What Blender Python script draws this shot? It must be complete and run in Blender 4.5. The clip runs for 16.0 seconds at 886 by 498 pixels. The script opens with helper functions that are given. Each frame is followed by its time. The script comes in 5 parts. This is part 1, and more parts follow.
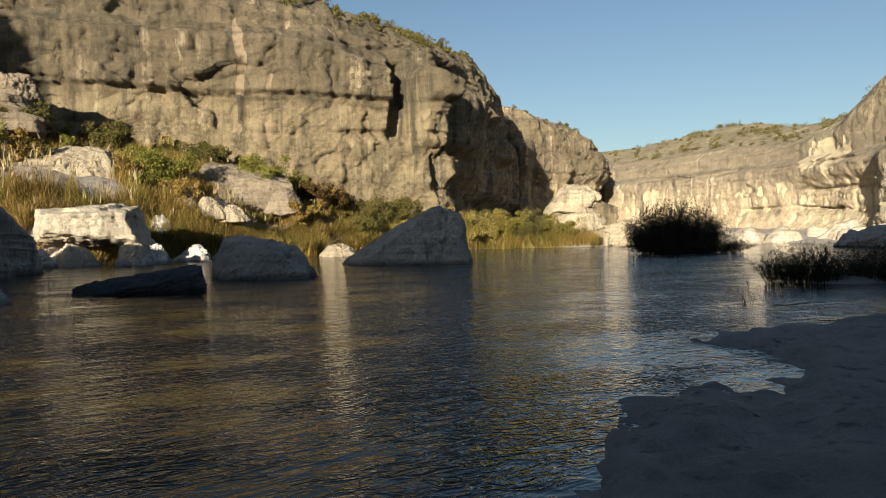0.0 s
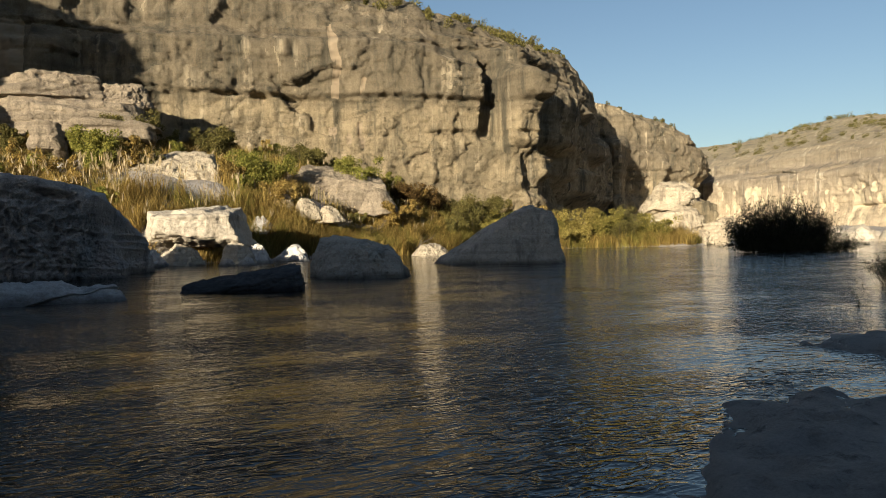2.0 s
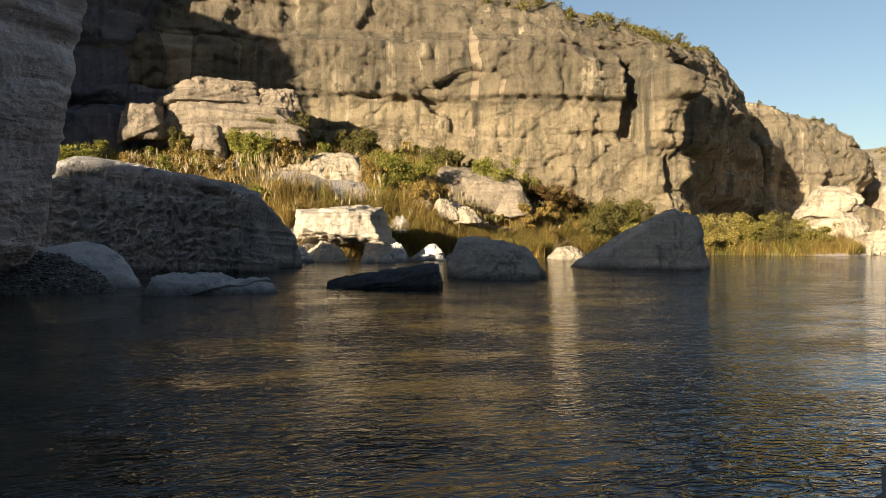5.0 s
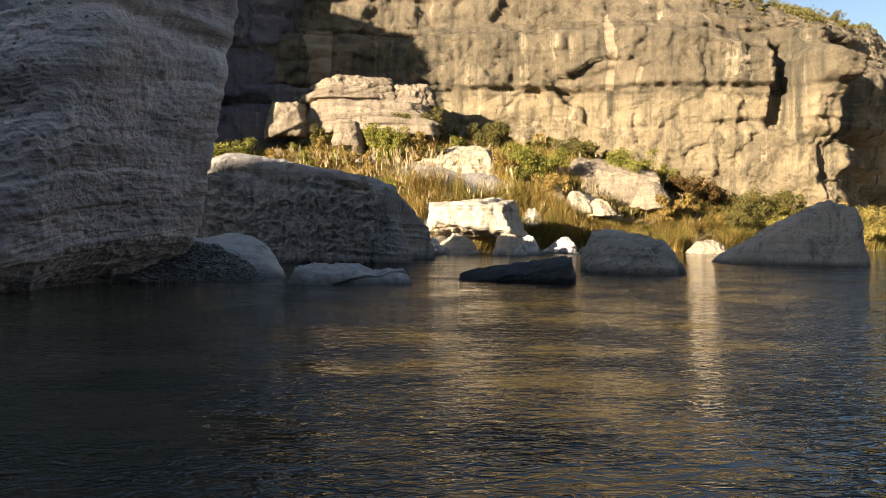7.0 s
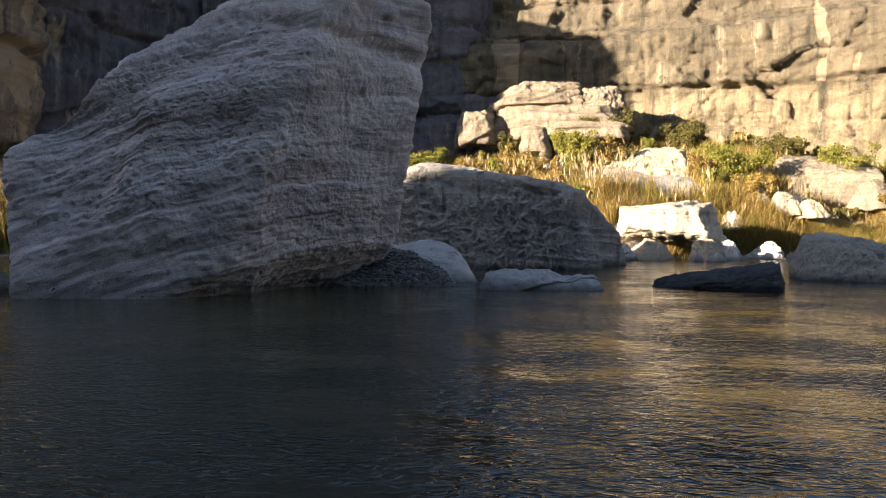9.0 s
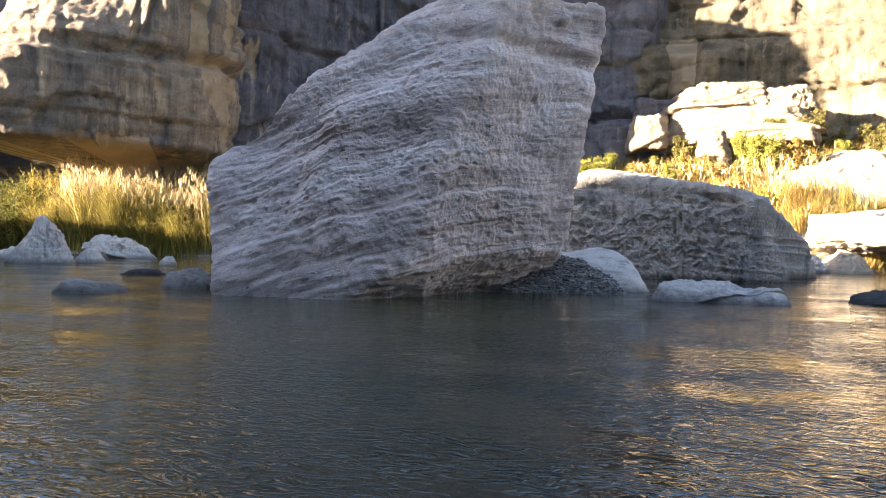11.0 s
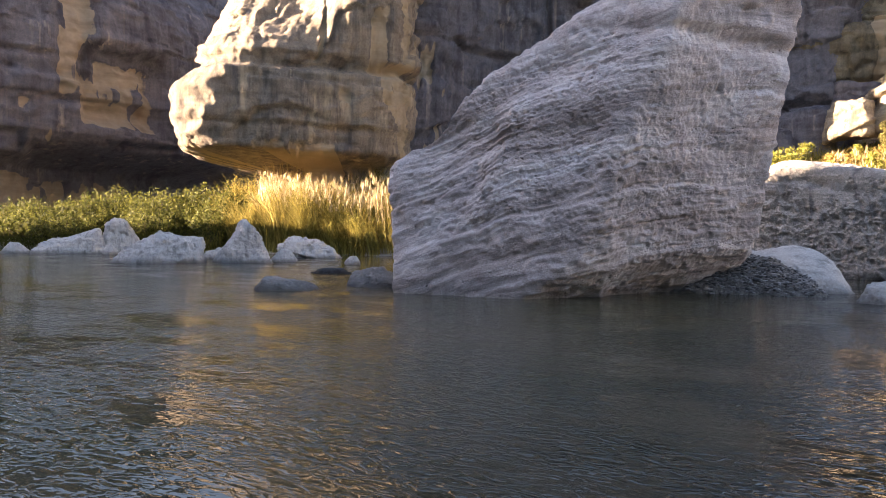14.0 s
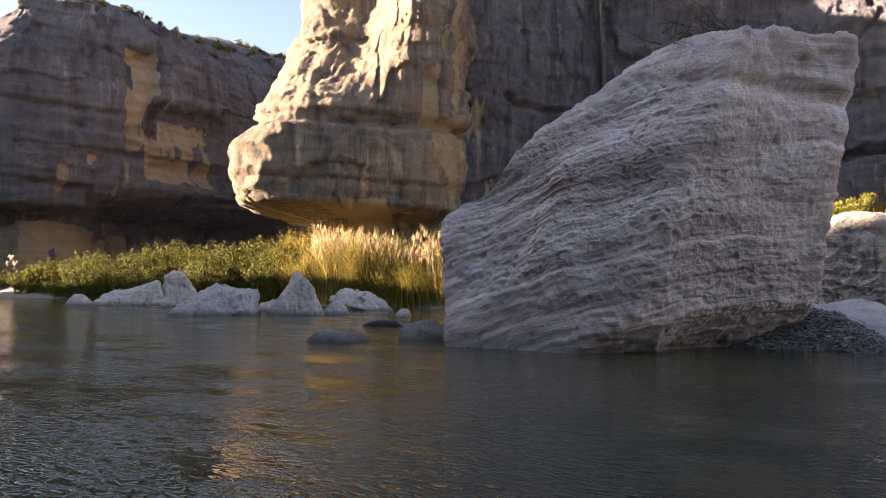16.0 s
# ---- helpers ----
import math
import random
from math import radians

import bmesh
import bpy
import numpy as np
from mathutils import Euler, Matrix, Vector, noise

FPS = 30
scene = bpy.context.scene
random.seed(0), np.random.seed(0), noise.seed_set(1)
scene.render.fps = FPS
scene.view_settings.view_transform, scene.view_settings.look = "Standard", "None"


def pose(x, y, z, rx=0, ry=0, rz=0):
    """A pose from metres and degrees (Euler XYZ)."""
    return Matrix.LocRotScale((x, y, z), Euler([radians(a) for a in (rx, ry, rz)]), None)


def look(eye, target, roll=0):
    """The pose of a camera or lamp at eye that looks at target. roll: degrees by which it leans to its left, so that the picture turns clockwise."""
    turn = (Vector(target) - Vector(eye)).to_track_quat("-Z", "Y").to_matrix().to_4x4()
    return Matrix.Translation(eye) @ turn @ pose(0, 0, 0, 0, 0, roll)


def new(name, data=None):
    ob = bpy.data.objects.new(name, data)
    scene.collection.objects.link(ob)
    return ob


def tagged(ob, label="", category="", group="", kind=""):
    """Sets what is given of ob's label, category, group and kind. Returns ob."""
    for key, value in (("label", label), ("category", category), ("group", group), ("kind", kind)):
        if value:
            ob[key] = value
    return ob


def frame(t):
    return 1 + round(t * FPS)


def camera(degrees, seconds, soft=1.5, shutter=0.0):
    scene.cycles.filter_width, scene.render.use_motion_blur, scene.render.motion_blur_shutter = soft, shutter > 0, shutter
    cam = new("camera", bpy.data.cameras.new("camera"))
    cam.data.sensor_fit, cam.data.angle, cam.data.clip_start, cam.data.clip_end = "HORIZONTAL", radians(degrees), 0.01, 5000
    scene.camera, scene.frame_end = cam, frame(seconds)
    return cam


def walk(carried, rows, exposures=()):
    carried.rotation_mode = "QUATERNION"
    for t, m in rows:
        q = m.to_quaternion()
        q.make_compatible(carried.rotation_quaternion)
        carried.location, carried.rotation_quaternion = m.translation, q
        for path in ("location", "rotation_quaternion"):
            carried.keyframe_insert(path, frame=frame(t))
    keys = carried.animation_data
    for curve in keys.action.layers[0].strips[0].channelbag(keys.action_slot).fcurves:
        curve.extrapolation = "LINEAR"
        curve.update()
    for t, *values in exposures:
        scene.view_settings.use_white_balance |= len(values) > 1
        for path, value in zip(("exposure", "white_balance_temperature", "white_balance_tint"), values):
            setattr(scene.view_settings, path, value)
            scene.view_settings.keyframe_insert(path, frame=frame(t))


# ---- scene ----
cam = camera(61.82, 16.0, soft=0.4)

# seconds, eye, heading (to the left of +y), pitch, roll
PATH = [
    (0, 0.08, 0.39, 1.61, -11.82, -1.02, -0.53),
    (0.5, 0.06, 0.39, 1.59, -10.50, -1.21, -0.53),
    (1, 0.06, 0.39, 1.60, -8.70, -1.22, -0.65),
    (1.5, 0.05, 0.40, 1.60, -6.73, -1.14, -0.79),
    (2, 0.04, 0.39, 1.60, -4.77, -0.97, -0.77),
    (2.5, 0.02, 0.40, 1.60, -1.61, -0.59, -1.12),
    (3, -0.01, 0.40, 1.60, 0.28, -0.65, -0.96),
    (5.5, -0.07, 0.36, 1.60, 7.39, -0.98, 0.59),
    (6, -0.08, 0.39, 1.59, 9.74, -1.22, 0.42),
    (6.5, -0.10, 0.39, 1.60, 12.77, -1.19, 0.39),
    (7, -0.11, 0.39, 1.59, 15.71, -1.50, 0.74),
    (7.5, -0.13, 0.37, 1.59, 20.14, -1.40, 0.71),
    (8, -0.15, 0.38, 1.59, 24.00, -1.22, 0.45),
    (8.5, -0.18, 0.37, 1.59, 27.38, -1.22, 0.26),
    (9, -0.19, 0.35, 1.59, 30.11, -1.17, 0.23),
    (9.5, -0.21, 0.35, 1.59, 32.72, -1.12, 0.26),
    (10, -0.23, 0.33, 1.60, 36.24, -0.90, 0.60),
    (12.5, -0.30, 0.26, 1.61, 50.24, -1.12, 0.92),
    (13, -0.31, 0.25, 1.60, 52.27, -1.12, 0.78),
    (13.5, -0.33, 0.23, 1.60, 54.75, -1.11, 0.47),
    (14, -0.34, 0.23, 1.60, 56.15, -1.05, 0.55),
    (14.5, -0.34, 0.21, 1.60, 57.47, -0.41, 0.58),
    (15, -0.34, 0.21, 1.61, 58.61, 0.84, 0.55),
    (15.5, -0.35, 0.20, 1.62, 58.60, 1.87, 0.70),
    (16, -0.35, 0.19, 1.62, 60.07, 2.95, 0.63),
]


def aimed(x, y, z, heading, pitch, roll):
    a, p = radians(heading), radians(pitch)
    ahead = Vector((-math.sin(a) * math.cos(p), math.cos(a) * math.cos(p), math.sin(p)))
    return look((x, y, z), Vector((x, y, z)) + ahead, roll)


# seconds, stops, kelvin, tint
EXPOSURES = [(0, 1.08, 6000, 8), (2, 1.1, 6050, 9), (3, 1.2, 6200, 10), (5.5, 1.58, 6450, 12), (6.5, 1.9, 6450, 13), (7.5, 1.95, 6400, 15), (9, 2.3, 6200, 17), (10, 3.0, 6250, 18), (12.5, 4.2, 6700, 22), (13.5, 4.03, 6900, 25), (14, 3.72, 6900, 26), (14.5, 3.68, 6900, 26), (15, 3.45, 6900, 26), (16, 3.12, 7000, 26)]
walk(cam, [(r[0], aimed(*r[1:])) for r in PATH], EXPOSURES)

# ---- world and sun ----
SUN_EL, SUN_AZ = 12.0, 150.0  # azimuth to the left of +y
sun_from = Vector((-math.sin(radians(SUN_AZ)) * math.cos(radians(SUN_EL)), math.cos(radians(SUN_AZ)) * math.cos(radians(SUN_EL)), math.sin(radians(SUN_EL))))
world = bpy.data.worlds.new("world")
scene.world = world
world.use_nodes = True
wn = world.node_tree.nodes
sky = wn.new("ShaderNodeTexSky")
sky.sky_type = "NISHITA"
sky.sun_disc = False
sky.sun_elevation = radians(SUN_EL)
sky.sun_rotation = radians(-SUN_AZ)
sky.altitude = 400
sky.dust_density = 1.0
wn["Background"].inputs["Strength"].default_value = 0.05
world.node_tree.links.new(sky.outputs[0], wn["Background"].inputs["Color"])
sun = new("sun", bpy.data.lights.new("sun", "SUN"))
sun.data.energy, sun.data.angle, sun.data.color = 5.0, radians(0.55), (1.0, 0.835, 0.6)
sun.matrix_world = look(sun_from * 400, (0, 0, 0))


# ---- numeric helpers ----
def lattice(i, j, k, seed):
    h = (i * 374761393 + j * 668265263 + k * 2147483647 + seed * 144665) & 0xFFFFFFFF
    h = ((h ^ (h >> 13)) * 1274126177) & 0xFFFFFFFF
    return ((h ^ (h >> 16)) & 0xFFFF) / 32767.5 - 1.0


def vnoise(p, seed=0):
    """Smooth noise in -1..1 at an array of places (..., 3)."""
    p = np.asarray(p, float)
    q = np.floor(p).astype(np.int64)
    f = p - q
    f = f * f * f * (f * (f * 6 - 15) + 10)
    out = 0
    for dx in (0, 1):
        for dy in (0, 1):
            for dz in (0, 1):
                w = (f[..., 0] if dx else 1 - f[..., 0]) * (f[..., 1] if dy else 1 - f[..., 1]) * (f[..., 2] if dz else 1 - f[..., 2])
                out = out + w * lattice(q[..., 0] + dx, q[..., 1] + dy, q[..., 2] + dz, seed)
    return out


def fbm(p, octaves=4, seed=0, gain=0.5):
    p = np.asarray(p, float)
    out, amp = 0, 1.0
    for n in range(octaves):
        out = out + amp * vnoise(p, seed + n * 17)
        p, amp = p * 2.03 + 11.7, amp * gain
    return out


def plates(a, b, seed):
    """Broken rock faces: each cell of an uneven mosaic lies at its own depth and tilt."""
    ia, ib = np.floor(a).astype(np.int64), np.floor(b).astype(np.int64)
    best = np.full(a.shape, 1e9)
    out = np.zeros(a.shape)
    for i in (-1, 0, 1):
        for j in (-1, 0, 1):
            u, v = ia + i, ib + j
            dx = a - (u + 0.5 + 0.48 * lattice(u, v, 0 * u, seed))
            dy = b - (v + 0.5 + 0.48 * lattice(u, v, 1 + 0 * u, seed))
            d = dx * dx + dy * dy
            here = lattice(u, v, 2 + 0 * u, seed) + 0.9 * dx * lattice(u, v, 3 + 0 * u, seed) + 0.9 * dy * lattice(u, v, 4 + 0 * u, seed)
            near = d < best
            out = np.where(near, here, out)
            best = np.where(near, d, best)
    return out


def cells(p, seed):
    """Distance to the nearest and the second nearest of the points strewn one to a unit cube."""
    q = np.floor(p).astype(np.int64)
    f1, f2 = np.full(len(p), 9.0), np.full(len(p), 9.0)
    for i in (-1, 0, 1):
        for j in (-1, 0, 1):
            for k in (-1, 0, 1):
                a, b, c = q[:, 0] + i, q[:, 1] + j, q[:, 2] + k
                d = sum((p[:, n] - (w + 0.5 + 0.45 * lattice(a, b, c, seed + n))) ** 2 for n, w in enumerate((a, b, c))) ** 0.5
                f2 = np.minimum(f2, np.maximum(f1, d))
                f1 = np.minimum(f1, d)
    return f1, f2


def smooth(a, b, x):
    t = np.clip((np.asarray(x, float) - a) / (b - a), 0, 1)
    return t * t * (3 - 2 * t)


def polar(az, d, z=0.0):
    return Vector((-d * math.sin(radians(az)), d * math.cos(radians(az)), z))


def mesh_of(name, verts, faces, material=None, shade=True):
    me = bpy.data.meshes.new(name)
    me.from_pydata(np.asarray(verts).tolist(), [], faces if isinstance(faces, list) else np.asarray(faces).tolist())
    if shade:
        me.polygons.foreach_set("use_smooth", [True] * len(me.polygons))
    for m in material if isinstance(material, (list, tuple)) else [material]:
        if m:
            me.materials.append(m)
    me.update()
    return me


def grid_faces(nu, nv, wrap=False):
    i = np.arange(nu if wrap else nu - 1)[:, None]
    j = np.arange(nv - 1)[None, :]
    i2 = (i + 1) % nu
    return np.stack([i * nv + j, i2 * nv + j, i2 * nv + j + 1, i * nv + j + 1], -1).reshape(-1, 4)


def part(name, me, parent, label=""):
    ob = new(name, me)
    ob.parent = parent
    return tagged(ob, label)


def thing(name, label, category, group="", kind="", at=None, data=None):
    ob = new(name, data)
    if at is not None:
        ob.matrix_world = at
    return tagged(ob, label, category, group, kind)


# ---- materials ----
def nodes_of(name):
    m = bpy.data.materials.new(name)
    m.use_nodes = True
    t = m.node_tree
    return m, t, t.nodes["Principled BSDF"]


def node(t, kind, **values):
    n = t.nodes.new(kind)
    for key, value in values.items():
        n.inputs[key.replace("_", " ")].default_value = value
    return n


def noise_tex(t, where, scale, detail=6.0, rough=0.6, distortion=0.0):
    n = node(t, "ShaderNodeTexNoise", Scale=scale, Detail=detail, Roughness=rough, Distortion=distortion)
    t.links.new(where, n.inputs["Vector"])
    return n.outputs["Fac"]


def ramp(t, fac, stops):
    n = t.nodes.new("ShaderNodeValToRGB")
    while len(n.color_ramp.elements) < len(stops):
        n.color_ramp.elements.new(0.5)
    for e, (pos, col) in zip(n.color_ramp.elements, stops):
        e.position = pos
        e.color = (*col, 1) if isinstance(col, (tuple, list)) else (col, col, col, 1)
    t.links.new(fac, n.inputs["Fac"])
    return n.outputs["Color"]


def mix(t, fac, a, b, how="MIX"):
    n = t.nodes.new("ShaderNodeMix")
    n.data_type, n.blend_type = "RGBA", how
    for sock, value in ((n.inputs[0], fac), (n.inputs[6], a), (n.inputs[7], b)):
        if isinstance(value, (int, float)):
            sock.default_value = value
        elif isinstance(value, tuple):
            sock.default_value = (*value, 1)
        else:
            t.links.new(value, sock)
    return n.outputs[2]


def stretched(t, where, sx, sy, sz):
    n = t.nodes.new("ShaderNodeMapping")
    n.inputs["Scale"].default_value = (sx, sy, sz)
    t.links.new(where, n.inputs["Vector"])
    return n.outputs["Vector"]


def bump(t, height, strength, distance, normal=None):
    n = node(t, "ShaderNodeBump", Strength=strength, Distance=distance)
    t.links.new(height, n.inputs["Height"])
    if normal is not None:
        t.links.new(normal, n.inputs["Normal"])
    return n.outputs["Normal"]


def rock(name, body, dark, pale, size=1.0, beds=None, fresh=None, streak=0.5, varnish=0.5, strata=0.3, pits=0.5, relief=0.12, wet=False):
    """Weathered limestone. size: metres of its main blotches; streak: pale runs; varnish: dark stains."""
    m, t, bsdf = nodes_of(name)
    where = t.nodes.new("ShaderNodeTexCoord").outputs["Object"]
    base = mix(t, noise_tex(t, where, 1.6 / size, 8, 0.65), tuple(0.62 * c for c in body), tuple(min(1, 1.32 * c) for c in body))
    fine = noise_tex(t, where, 14 / size, 8, 0.7)
    base = mix(t, 0.6 if size < 2 else 0.38, base, ramp(t, fine, [(0.3, 0.25), (0.7, 0.8)]), "OVERLAY")
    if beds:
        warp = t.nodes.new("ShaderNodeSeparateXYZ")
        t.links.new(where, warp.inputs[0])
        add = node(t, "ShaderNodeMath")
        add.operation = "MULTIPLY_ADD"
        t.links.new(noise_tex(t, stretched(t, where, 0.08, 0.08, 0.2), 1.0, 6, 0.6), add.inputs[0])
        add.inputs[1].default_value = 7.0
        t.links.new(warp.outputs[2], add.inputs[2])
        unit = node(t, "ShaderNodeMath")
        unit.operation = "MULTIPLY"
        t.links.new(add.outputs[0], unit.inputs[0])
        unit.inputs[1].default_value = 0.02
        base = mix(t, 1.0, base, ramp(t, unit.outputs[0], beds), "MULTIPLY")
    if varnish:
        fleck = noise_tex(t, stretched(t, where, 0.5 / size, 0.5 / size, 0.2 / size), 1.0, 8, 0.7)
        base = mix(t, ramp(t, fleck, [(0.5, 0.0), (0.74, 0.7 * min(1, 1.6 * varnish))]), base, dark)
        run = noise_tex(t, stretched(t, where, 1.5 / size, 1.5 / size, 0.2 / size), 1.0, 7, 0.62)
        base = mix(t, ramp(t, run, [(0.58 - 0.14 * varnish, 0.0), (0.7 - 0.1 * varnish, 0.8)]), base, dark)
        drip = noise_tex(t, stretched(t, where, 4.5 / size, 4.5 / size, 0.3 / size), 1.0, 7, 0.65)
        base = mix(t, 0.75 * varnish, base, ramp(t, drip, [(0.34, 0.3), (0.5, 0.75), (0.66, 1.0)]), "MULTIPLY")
    if streak:
        run = noise_tex(t, stretched(t, where, 2.4 / size, 2.4 / size, 0.11 / size), 1.0, 6, 0.6)
        blot = noise_tex(t, where, 0.3 / size, 3, 0.5)
        m1 = ramp(t, run, [(0.61 - 0.1 * streak, 0.0), (0.75 - 0.1 * streak, 0.9)])
        m2 = ramp(t, blot, [(0.42, 0.0), (0.6, 1.0)])
        base = mix(t, mix(t, 1.0, m1, m2, "MULTIPLY"), base, pale)
    if fresh:
        # fresh breaks, where the mesh marks them, with ragged edges
        mark = t.nodes.new("ShaderNodeAttribute")
        mark.attribute_name = "fresh"
        edge = noise_tex(t, stretched(t, where, 0.7, 0.7, 0.3), 1.0, 8, 0.7)
        fac = mix(t, 0.55, mark.outputs["Fac"], edge)
        tone = mix(t, noise_tex(t, where, 0.5, 7, 0.65), tuple(0.7 * c for c in fresh), tuple(min(1, 1.2 * c) for c in fresh))
        base = mix(t, ramp(t, fac, [(0.46, 0.0), (0.55, 1.0)]), base, tone)
    band = noise_tex(t, stretched(t, where, 0.06, 0.06, 2.2 / size), 1.0, 6, 0.6, 0.3)
    base = mix(t, strata, base, mix(t, 1.0, base, ramp(t, band, [(0.36, 0.35), (0.58, 1.0)]), "MULTIPLY"))
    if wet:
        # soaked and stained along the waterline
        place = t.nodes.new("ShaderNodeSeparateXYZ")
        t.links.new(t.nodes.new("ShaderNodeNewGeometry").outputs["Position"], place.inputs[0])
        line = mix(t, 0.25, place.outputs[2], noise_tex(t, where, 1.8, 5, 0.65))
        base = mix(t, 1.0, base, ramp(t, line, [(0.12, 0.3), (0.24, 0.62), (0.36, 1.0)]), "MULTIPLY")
    t.links.new(base, bsdf.inputs["Base Color"])
    bsdf.inputs["Roughness"].default_value = 0.92
    bsdf.inputs["Specular IOR Level"].default_value = 0.25
    n = bump(t, noise_tex(t, where, 2.4 / size, 12, 0.75), 1.0, relief * 3.0 * size)
    n = bump(t, band, 0.6 * strata + 0.15, relief * size, n)
    if pits:
        vor = node(t, "ShaderNodeTexVoronoi", Scale=5.0 / size)
        t.links.new(where, vor.inputs["Vector"])
        n = bump(t, ramp(t, vor.outputs["Distance"], [(0.05, 0.0), (0.4, 1.0)]), pits, relief * 0.8 * size, n)
    t.links.new(n, bsdf.inputs["Normal"])
    return m


def bedded_rock():
    """Grey limestone in thin beds (the mesh says how high in the beds each point lies), pocked with small solution holes."""
    m, t, bsdf = nodes_of("bedded_pocked_limestone")
    where = t.nodes.new("ShaderNodeTexCoord").outputs["Object"]
    bed = t.nodes.new("ShaderNodeAttribute")
    bed.attribute_name = "bed"
    xyz = t.nodes.new("ShaderNodeSeparateXYZ")
    t.links.new(where, xyz.inputs[0])
    along = t.nodes.new("ShaderNodeCombineXYZ")
    for k, sock in enumerate((xyz.outputs[0], xyz.outputs[1], bed.outputs["Fac"])):
        t.links.new(sock, along.inputs[k])
    v = along.outputs[0]
    thick = noise_tex(t, stretched(t, v, 0.12, 0.12, 1.25), 1.0, 3, 0.55)
    base = ramp(t, thick, [(0.36, (0.36, 0.295, 0.265)), (0.48, (0.50, 0.425, 0.39)), (0.62, (0.63, 0.55, 0.515))])
    base = mix(t, 0.55, base, ramp(t, noise_tex(t, where, 1.1, 6, 0.65), [(0.3, 0.3), (0.7, 0.75)]), "OVERLAY")
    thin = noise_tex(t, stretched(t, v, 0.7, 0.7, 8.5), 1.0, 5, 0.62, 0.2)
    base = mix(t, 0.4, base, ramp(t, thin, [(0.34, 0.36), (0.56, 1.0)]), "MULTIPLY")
    base = mix(t, 0.6, base, ramp(t, noise_tex(t, where, 26.0, 6, 0.7), [(0.35, 0.28), (0.65, 0.74)]), "OVERLAY")
    holes = None
    n = None
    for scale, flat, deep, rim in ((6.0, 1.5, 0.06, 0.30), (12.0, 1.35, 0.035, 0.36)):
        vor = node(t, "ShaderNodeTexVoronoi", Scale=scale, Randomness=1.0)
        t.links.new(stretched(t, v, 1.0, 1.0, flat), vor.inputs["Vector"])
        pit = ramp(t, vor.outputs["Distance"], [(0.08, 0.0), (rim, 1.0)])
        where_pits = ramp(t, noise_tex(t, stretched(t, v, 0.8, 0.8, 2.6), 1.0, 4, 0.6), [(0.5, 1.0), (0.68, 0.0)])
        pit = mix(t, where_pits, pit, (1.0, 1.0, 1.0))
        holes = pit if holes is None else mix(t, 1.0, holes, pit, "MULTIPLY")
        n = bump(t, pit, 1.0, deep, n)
    # occlusion inside the holes, darkened in the colour itself
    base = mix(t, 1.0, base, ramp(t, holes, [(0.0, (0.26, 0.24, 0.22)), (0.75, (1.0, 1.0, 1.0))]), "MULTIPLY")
    rust = ramp(t, noise_tex(t, stretched(t, v, 1.0, 1.0, 1.6), 1.0, 6, 0.7), [(0.62, 0.0), (0.75, 0.4)])
    base = mix(t, rust, base, (0.46, 0.29, 0.16))
    # a darker flood stain above the water
    foot = ramp(t, mix(t, 0.3, xyz.outputs[2], noise_tex(t, where, 1.4, 5, 0.6)), [(0.2, 0.55), (0.75, 1.0)])
    base = mix(t, 1.0, base, foot, "MULTIPLY")
    t.links.new(base, bsdf.inputs["Base Color"])
    bsdf.inputs["Roughness"].default_value = 0.93
    bsdf.inputs["Specular IOR Level"].default_value = 0.2
    n = bump(t, thin, 0.9, 0.05, n)
    n = bump(t, noise_tex(t, where, 8.0, 6, 0.65), 1.0, 0.03, n)
    t.links.new(n, bsdf.inputs["Normal"])
    return m


BIG_ROCK = bedded_rock()
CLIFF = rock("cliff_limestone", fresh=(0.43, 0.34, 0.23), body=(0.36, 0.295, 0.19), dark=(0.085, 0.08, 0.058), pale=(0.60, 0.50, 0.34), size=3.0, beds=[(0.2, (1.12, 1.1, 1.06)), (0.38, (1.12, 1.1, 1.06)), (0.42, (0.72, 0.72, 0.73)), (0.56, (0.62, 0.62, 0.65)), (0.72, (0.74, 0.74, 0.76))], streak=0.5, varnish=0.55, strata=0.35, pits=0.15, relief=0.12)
# varnished rock for walls in shade; the bluish shade tone is in its body colour
GREY_CLIFF = rock("shade_grey_varnished_limestone", (0.205, 0.195, 0.215), (0.095, 0.09, 0.106), (0.46, 0.40, 0.33), fresh=(0.47, 0.385, 0.28), size=3.0, streak=0.35, varnish=0.55, strata=0.35, pits=0.15, relief=0.12)
TOWER_ROCK = rock("streaked_tan_limestone", (0.38, 0.305, 0.225), (0.125, 0.112, 0.108), (0.62, 0.5, 0.34), fresh=(0.52, 0.40, 0.26), size=2.2, streak=0.7, varnish=0.55, strata=0.35, pits=0.15, relief=0.14)
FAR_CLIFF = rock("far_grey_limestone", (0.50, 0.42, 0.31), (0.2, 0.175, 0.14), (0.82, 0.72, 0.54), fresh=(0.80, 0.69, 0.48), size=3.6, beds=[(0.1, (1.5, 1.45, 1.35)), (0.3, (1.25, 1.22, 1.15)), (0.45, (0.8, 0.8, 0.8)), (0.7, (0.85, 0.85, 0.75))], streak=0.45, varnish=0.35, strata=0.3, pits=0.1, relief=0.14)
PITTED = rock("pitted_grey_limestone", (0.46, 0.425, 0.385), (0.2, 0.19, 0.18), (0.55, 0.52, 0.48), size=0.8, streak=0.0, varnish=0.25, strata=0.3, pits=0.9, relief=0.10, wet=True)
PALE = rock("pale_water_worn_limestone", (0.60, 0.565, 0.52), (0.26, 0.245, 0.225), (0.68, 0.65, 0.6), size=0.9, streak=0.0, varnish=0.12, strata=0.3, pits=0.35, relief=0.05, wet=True)
